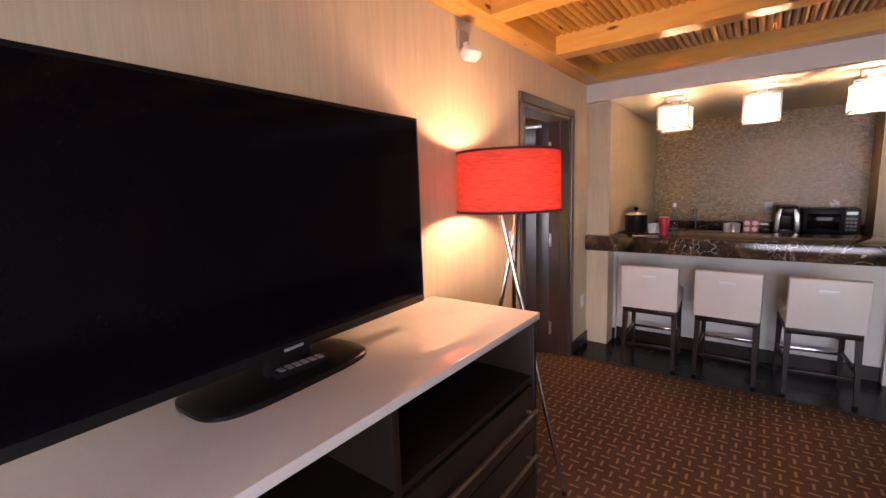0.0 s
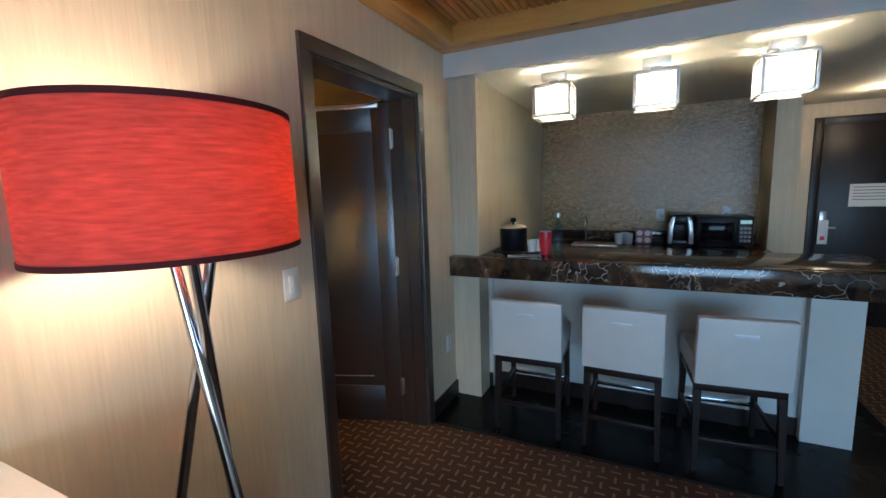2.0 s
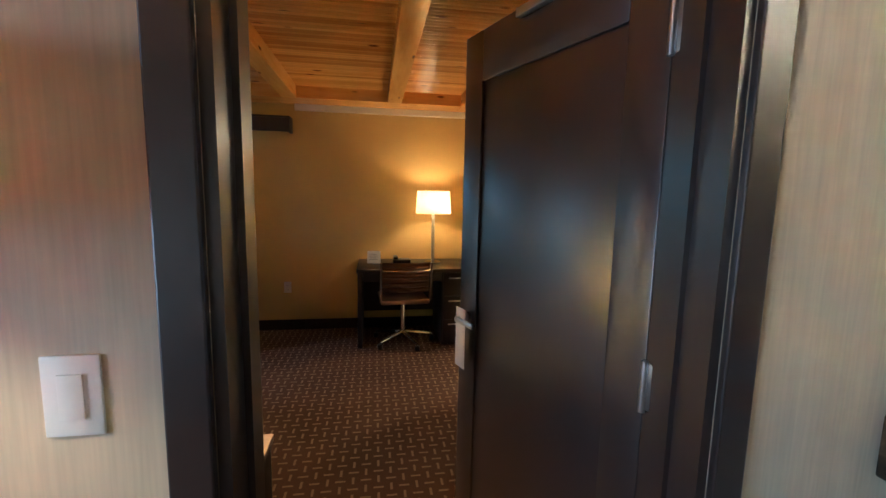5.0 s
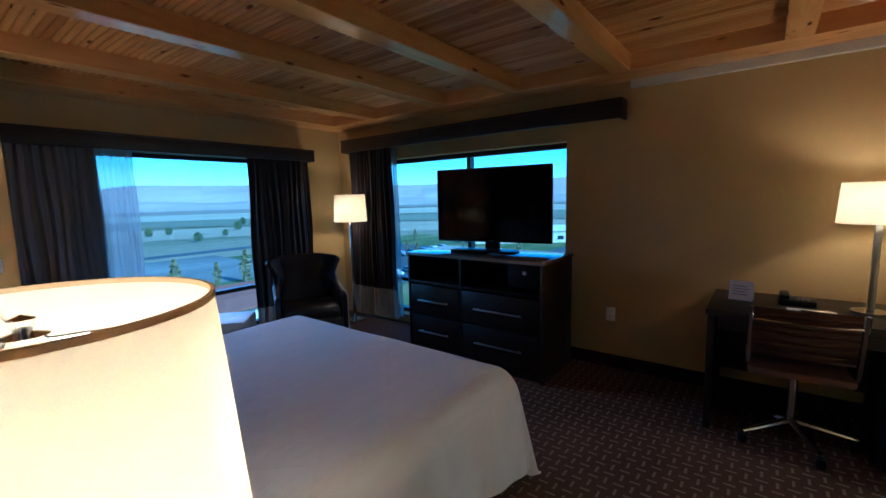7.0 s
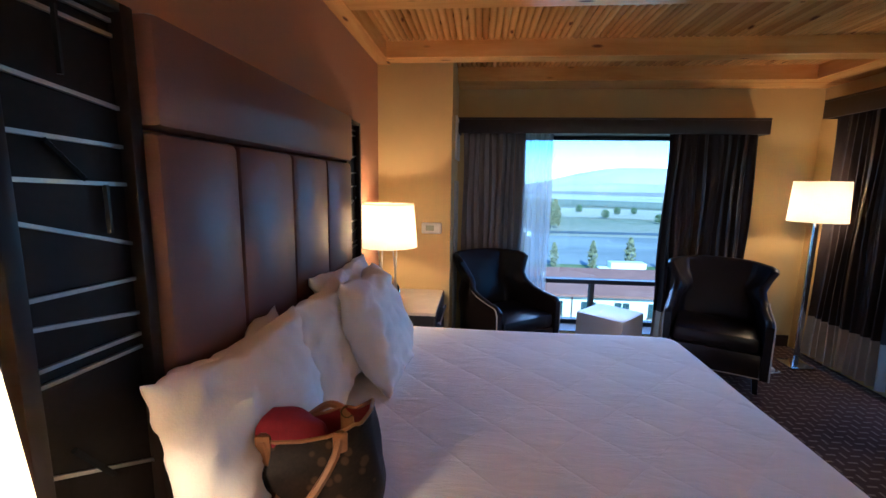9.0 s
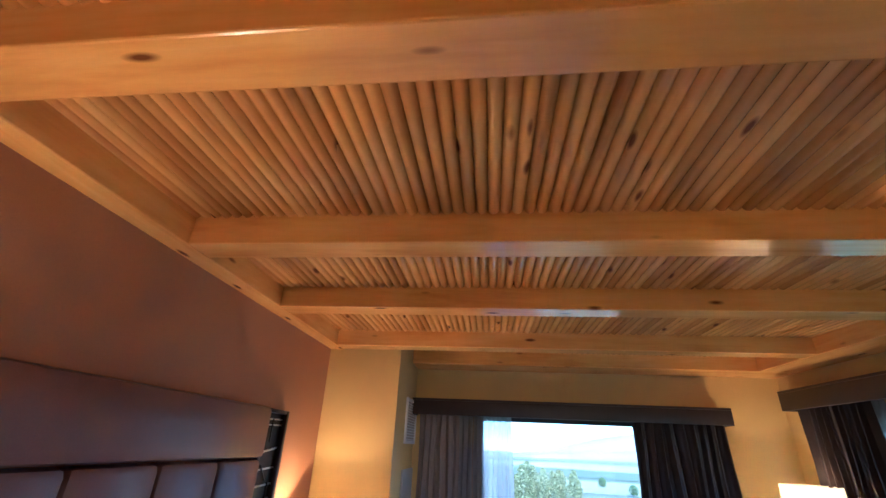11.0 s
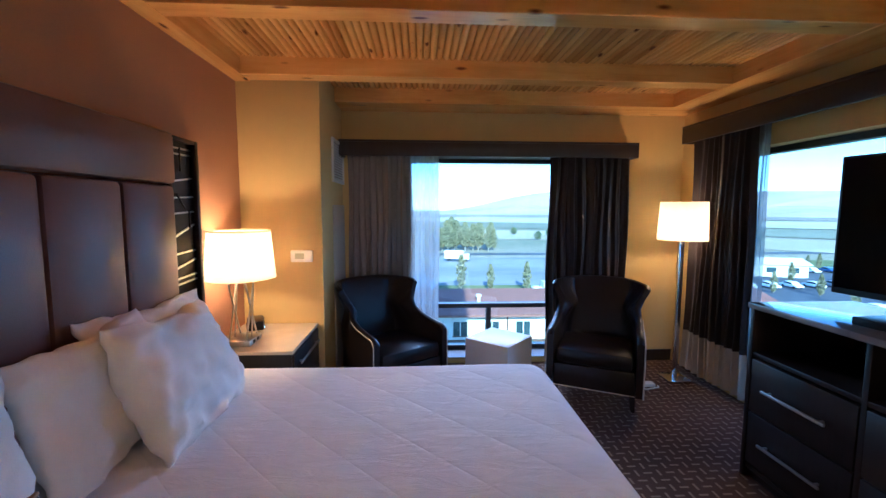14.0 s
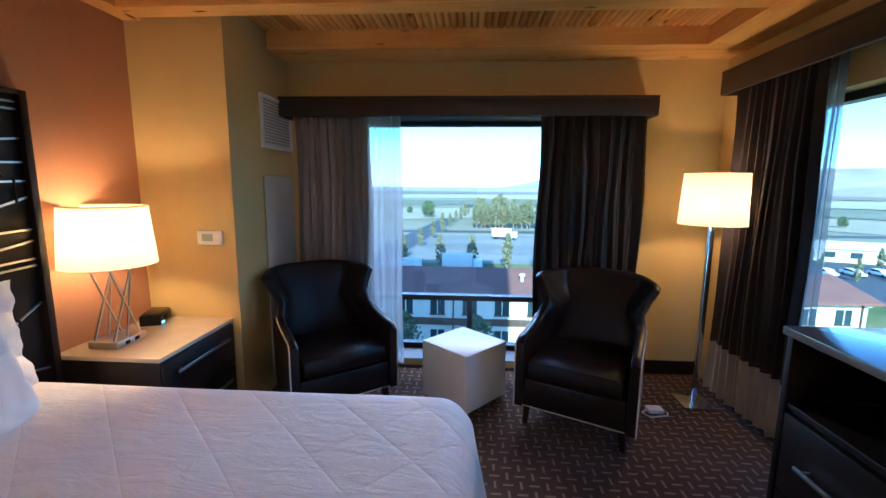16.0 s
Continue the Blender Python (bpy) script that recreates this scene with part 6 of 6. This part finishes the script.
structure("lawn", box(-160, 120, -140, -20, GZ, GZ + 0.03), M_LAWN, "strip of mown grass around the lots", "ground")


def flat_quad(pts, z):
    b = bmesh.new()
    lo, hi = [b.verts.new((x, y, GZ)) for x, y in pts], [b.verts.new((x, y, z)) for x, y in pts]
    b.faces.new(hi)
    for i in range(len(pts)):
        j = (i + 1) % len(pts)
        b.faces.new((lo[i], lo[j], hi[j], hi[i]))
    return b


structure("parking_lot", flat_quad([(-62, -66), (42, -66), (42, -84), (-62, -84)], GZ + 0.08), M_ASPHALT, "asphalt parking lot behind the motel", "pavement")
structure("parking_lot_2", flat_quad([(-120, -60), (-64, -60), (-64, -130), (-120, -130)], GZ + 0.08), M_ASPHALT, "asphalt parking lot beside the motel", "pavement")
structure("parking_lot_3", flat_quad([(-190, -20), (-80, -20), (-80, -55), (-190, -55)], GZ + 0.08), M_ASPHALT, "large asphalt parking lot", "pavement")
structure("gravel_lot", flat_quad([(-62, -96), (38, -96), (30, -150), (-66, -150)], GZ + 0.07), ground_mat("pale_gravel", (0.15, 0.145, 0.13), (0.21, 0.20, 0.18), (0.28, 0.265, 0.235), 0.05), "pale gravel lot with parked trucks", "pavement")
structure("road", flat_quad([(19, -62), (28, -62), (-6, -420), (-15, -420)], GZ + 0.10), M_ASPHALT, "long straight two lane road", "road")
structure("road_2", flat_quad([(-400, -170), (300, -163), (300, -155), (-400, -162)], GZ + 0.09), M_ASPHALT, "cross road past the lots", "road")
structure("kerb", box(-62, 42, -66.3, -66, GZ, GZ + 0.15), M_STUCCO, "pale concrete kerb", "kerb")
for i in range(26):
    structure("lot_line", box(-60 + i * 3.9, -59.85 + i * 3.9, -83.5, -78.5, GZ + 0.08, GZ + 0.09), M_LINE, "white parking line", "road marking")

# bands of cropland, as low terraces
for i, (d0, d1, c) in enumerate(((230, 330, (0.38, 0.32, 0.21)), (360, 520, (0.20, 0.19, 0.12)), (540, 820, (0.44, 0.38, 0.26)), (900, 1250, (0.28, 0.23, 0.17)))):
    bm = bmesh.new()
    n = 40
    for z in (GZ + 0.2 + i * 0.2,):
        inner = [bm.verts.new((-d0 * math.sin(a) * (1 + 0.10 * math.sin(3 * a + i)), -d0 * math.cos(a) * (1 + 0.08 * math.sin(5 * a + i)), z)) for a in [-0.9 + 2.9 * k / n for k in range(n + 1)]]
        outer = [bm.verts.new((-d1 * math.sin(a) * (1 + 0.08 * math.sin(4 * a + 2 * i)), -d1 * math.cos(a) * (1 + 0.06 * math.sin(6 * a)), z)) for a in [-0.9 + 2.9 * k / n for k in range(n + 1)]]
        for k in range(n):
            bm.faces.new((inner[k], inner[k + 1], outer[k + 1], outer[k]))
    structure("cropland", bm, ground_mat("stubble", tuple(k * 0.8 for k in c), c, tuple(min(1, k * 1.15) for k in c), 0.01), "band of cut cropland", "field")


def ridge(dist, depth, low, high, seed, label):
    def at(u, v):
        a = -1.1 + 3.5 * u
        d = dist + depth * v
        h = math.sin(math.pi * min(1, v * 1.0)) * (low + (high - low) * (0.5 + 0.5 * noise.noise(Vector((u * 6, v * 1.2, seed)))) + 14 * noise.noise(Vector((u * 24, v * 5, seed))))
        rise = max(0.0, min(1.0, (a - 0.02) / 0.30))
        h *= rise * rise * (3 - 2 * rise)
        return (-d * math.sin(a), -d * math.cos(a), GZ + max(0.3, h))
    return structure("hills", grid_mesh(at, 90, 12), M_HILL, label, "hills", True)


ridge(1300, 900, 8, 34, 2.0, "low rolling dry hills")
ridge(2300, 1500, 95, 165, 7.0, "far bare hills on the horizon")


def crown(bm, rng, radius, z0, z1, count, size, shape):
    for _ in range(count):
        v = rng.random()
        r = radius * shape(v) * math.sqrt(rng.random()) * rng.uniform(0.75, 1.12)
        a = rng.uniform(0, 2 * math.pi)
        c = Vector((r * math.cos(a), r * math.sin(a), z0 + (z1 - z0) * v))
        n = Vector((rng.uniform(-1, 1), rng.uniform(-1, 1), rng.uniform(-0.4, 1))).normalized()
        p = n.orthogonal().normalized() * size * rng.uniform(0.5, 1.2)
        q = n.cross(p).normalized() * size * rng.uniform(0.4, 0.9)
        bm.faces.new([bm.verts.new(c + w) for w in (p, q, -p * 0.9, -q)])
    return bm


def tree(name, m, height, radius, clear, count, size, leaves, shape, label, group, seed):
    ob = thing(name, m, label, "tree", group)
    rng = random.Random(seed)
    trunk = add_tube(bmesh.new(), [(0, 0, -0.2), (0.03 * height * 0.2, 0, height * 0.4), (0, 0.02 * height * 0.3, height * 0.92)], [0.02 * height, 0.013 * height, 0.003 * height], 7)
    for k in range(6):
        a, z = rng.uniform(0, 6.28), rng.uniform(clear + 0.1 * height, height * 0.75)
        add_tube(trunk, [(0, 0, z), (radius * 0.7 * math.cos(a), radius * 0.7 * math.sin(a), z + 0.16 * height)], [0.006 * height, 0.002 * height], 5)
    part("trunk", trunk, M_BARK, ob)
    part("crown", crown(bmesh.new(), rng, radius, clear, height, count, size, shape), leaves, ob, "", False)
    return ob


spindle = lambda v: max(0.05, math.sin(math.pi * (0.10 + 0.86 * v)) ** 0.8)
poplar = lambda v: max(0.08, math.sin(math.pi * (0.16 + 0.80 * v)) ** 0.7)
col = tree("columnar_tree", pose(-32, -90, GZ), 7.0, 1.15, 0.6, 420, 0.34, M_LEAFA, spindle, "narrow upright green tree in the grass strip", "trees along the lot", 1)
rng = random.Random(9)
for i, x in enumerate((-46, -39, -24.5, -17, -10, -3, 4.5, 12, 20, -55, -66, 29)):
    copy_thing(col, Matrix.Translation((x + rng.uniform(-0.8, 0.8), -90 + rng.uniform(-1.5, 1.5), GZ)) @ pose(0, 0, 0, 0, 0, rng.uniform(0, 360)) @ Matrix.Scale(rng.uniform(0.75, 1.1), 4))
for i in range(9):
    copy_thing(col, Matrix.Translation((13.5 - i * 1.9, -100 - i * 20, GZ)) @ Matrix.Scale(rng.uniform(0.8, 1.2), 4))
pop = tree("poplar_tree", pose(-15, -180, GZ), 14.0, 2.6, 2.2, 760, 0.50, M_LEAFA, poplar, "tall pale green poplar in a grove", "poplar grove", 3)
for i in range(24):
    copy_thing(pop, Matrix.Translation((-5 - (i % 10) * 3.0 + rng.uniform(-1, 1), -176 - (i // 10) * 7 + rng.uniform(-3, 3), GZ)) @ pose(0, 0, 0, 0, 0, rng.uniform(0, 360)) @ Matrix.Scale(rng.uniform(0.6, 0.95), 4))
bush = tree("garden_tree", pose(-3.0, -39, GZ), 5.6, 2.0, 0.9, 900, 0.22, M_LEAFB, poplar, "leafy green tree in front of the motel", "trees at the motel", 5)
for x, y, s in ((-9.5, -40, 0.8), (-11.5, -38.5, 0.95), (4, -40, 1.0), (9, -39, 0.8), (-18, -40, 0.9), (-24, -39, 1.05)):
    copy_thing(bush, Matrix.Translation((x, y, GZ)) @ pose(0, 0, 0, 0, 0, x * 40) @ Matrix.Scale(s, 4))
round_tree = tree("broad_tree", pose(20, -230, GZ), 9.0, 4.2, 1.5, 700, 0.6, M_LEAFB, poplar, "broad dark green tree by the road", "trees by the road", 6)
for i in range(26):
    copy_thing(round_tree, Matrix.Translation((36 + rng.uniform(-14, 60) if i % 2 else -60 - rng.uniform(0, 140), -200 - rng.uniform(0, 140), GZ)) @ pose(0, 0, 0, 0, 0, rng.uniform(0, 360)) @ Matrix.Scale(rng.uniform(0.35, 0.7), 4))
for i in range(24):
    copy_thing(col, Matrix.Translation((-70 - rng.uniform(0, 60), -56 - rng.uniform(0, 90), GZ)) @ pose(0, 0, 0, 0, 0, rng.uniform(0, 360)) @ Matrix.Scale(rng.uniform(0.4, 0.8), 4))

# ---- motel across the lawn ----
motel = thing("motel", pose(0, -45, GZ), "two storey pale stucco motel with a red brown roof", "building")
part("wall", box(-42, 34, -11, 0, 0, 6.2), M_STUCCO, motel)
rf = extrude_outline([(0.9, 6.15), (0.9, 6.4), (-5.5, 8.0), (-11.9, 6.4), (-11.9, 6.15)], 77.4, "x")
bmesh.ops.translate(rf, vec=(-42.7, 0, 0), verts=rf.verts)
part("roof", rf, M_ROOF, motel, "red brown shingle roof", False)
part("band", box(-42, 34, 0.0, 0.14, 2.75, 3.5), M_TIMBER, motel, "dark timber floor band")
for i in range(22):
    x = -40.5 + i * 3.4
    for z in (0.7, 3.95):
        win = part("window", box(x, x + 1.5, 0.0, 0.08, z, z + 1.5), M_FARGLASS, motel, "dark window", False)
        part("frame", box(x + 0.70, x + 0.80, 0.08, 0.13, z, z + 1.5), M_STUCCO, win, "", False)
        part("sill", box(x - 0.1, x + 1.6, 0.0, 0.16, z - 0.12, z - 0.005), M_TIMBER, win, "", False)
    if i % 3 == 0:
        part("post", box(x - 1.0, x - 0.86, 0.0, 0.16, 0.0, 6.1), M_TIMBER, motel, "", False)
for x in (-30, -8, 14):
    part("roof_vent", lathe([(0.0, 0.0), (0.18, 0.0), (0.18, 0.7), (0.32, 0.75), (0.30, 0.95), (0.0, 1.05)], 12, x, -2.2), M_STUCCO, motel, "pale roof vent").location.z = 7.0


def car(m, paint, label):
    ob = thing("car", m, label, "car", "cars in the lot")
    body = extrude_outline([(-2.2, 0.35), (2.2, 0.35), (2.25, 0.75), (1.25, 0.92), (0.6, 1.42), (-1.1, 1.45), (-1.75, 0.98), (-2.25, 0.9)], 1.75, "y", 0.06)
    bmesh.ops.translate(body, vec=(0, -0.875, 0), verts=body.verts)
    part("body", body, paint, ob)
    glass = extrude_outline([(1.08, 0.95), (0.55, 1.36), (-1.05, 1.39), (-1.55, 1.0)], 1.79, "y")
    bmesh.ops.translate(glass, vec=(0, -0.895, 0), verts=glass.verts)
    part("side_window", glass, M_FARGLASS, ob, "dark side glass", False)
    for x in (-1.4, 1.4):
        for y in (-0.8, 0.8):
            w = part("wheel", lathe([(0.0, -0.1), (0.3, -0.1), (0.33, -0.06), (0.33, 0.06), (0.3, 0.1), (0.0, 0.1)], 14), M_TYRE, ob)
            w.matrix_basis = pose(x, y, 0.33, 90, 0, 0)
    return ob


cars = [car(pose(-50 + i * 3.9, -81, GZ + 0.08, 0, 0, 90), pnt, "small " + nm + " car parked in the lot") for i, (pnt, nm) in enumerate(zip(CAR_PAINTS, ("white", "grey", "blue", "red")))]
for i in range(22):
    if i % 7 != 3:
        copy_thing(cars[rng.choice((0, 0, 1, 2, 3))], Matrix.Translation((-34 + i * 3.9 - (0 if i < 20 else 90), -81 if i < 20 else -72, GZ + 0.08)) @ pose(0, 0, 0, 0, 0, 90 + rng.choice((0, 180))))
for i in range(30):
    copy_thing(cars[rng.choice((0, 1, 2, 0))], Matrix.Translation((-116 + (i % 10) * 5.2, -68 - (i // 10) * 22, GZ + 0.08)) @ pose(0, 0, 0, 0, 0, rng.choice((90, 270))))


def truck(m, label):
    ob = thing("truck", m, label, "truck", "trucks in the lot")
    part("box", box(-4.2, 2.0, -1.25, 1.25, 0.9, 3.6, 0.04), M_STUCCO, ob, "white cargo box")
    part("cab", box(2.1, 4.0, -1.15, 1.15, 0.6, 2.6, 0.25), CAR_PAINTS[0], ob)
    part("windscreen", box(3.92, 4.03, -1.0, 1.0, 1.6, 2.35, 0.02), M_FARGLASS, ob, "dark windscreen")
    for x in (-3.0, 3.0):
        for y in (-1.05, 1.05):
            w = part("wheel", lathe([(0.0, -0.15), (0.45, -0.15), (0.5, -0.1), (0.5, 0.1), (0.45, 0.15), (0.0, 0.15)], 14), M_TYRE, ob)
            w.matrix_basis = pose(x, y, 0.5, 90, 0, 0)
    return ob


tr = truck(pose(-14, -140, GZ + 0.08, 0, 0, 165), "white box truck parked on gravel")
copy_thing(tr, pose(-27, -80, GZ + 0.08, 0, 0, 0))
copy_thing(tr, pose(-1, -86.5, GZ + 0.08, 0, 0, 180))
copy_thing(tr, pose(11, -80, GZ + 0.08, 0, 0, 0))


def shed(m, w, d, h, label, roof):
    ob = thing("warehouse", m, label, "building", "low buildings beyond the lots")
    part("wall", box(-w / 2, w / 2, -d / 2, d / 2, 0, h), M_STUCCO, ob)
    r = extrude_outline([(-d / 2 - 0.6, h), (0, h + 0.12 * d), (d / 2 + 0.6, h), (d / 2 + 0.6, h - 0.2), (-d / 2 - 0.6, h - 0.2)], w + 1.2, "x")
    bmesh.ops.translate(r, vec=(-w / 2 - 0.6, 0, 0), verts=r.verts)
    part("roof", r, roof, ob, "", False)
    for i in range(int(w / 5)):
        part("window", box(-w / 2 + 2 + i * 5, -w / 2 + 4.2 + i * 5, d / 2, d / 2 + 0.1, 1.2, 2.6), M_FARGLASS, ob, "dark window", False)
    return ob


shed(pose(-150, -75, GZ, 0, 0, -55), 40, 14, 4.5, "long low white building beside a lot", M_STUCCO)
shed(pose(-210, -120, GZ, 0, 0, -60), 50, 16, 5, "long low pale warehouse in the fields", M_STUCCO)
shed(pose(-95, -110, GZ, 0, 0, -20), 16, 10, 3.5, "small house with a pale roof", M_STUCCO)
shed(pose(-260, -60, GZ, 0, 0, -75), 36, 14, 5, "low white building in the fields", M_ROOF)
shed(pose(-120, -16, GZ, 0, 0, -85), 30, 14, 4, "low white building beside a lot", M_STUCCO)
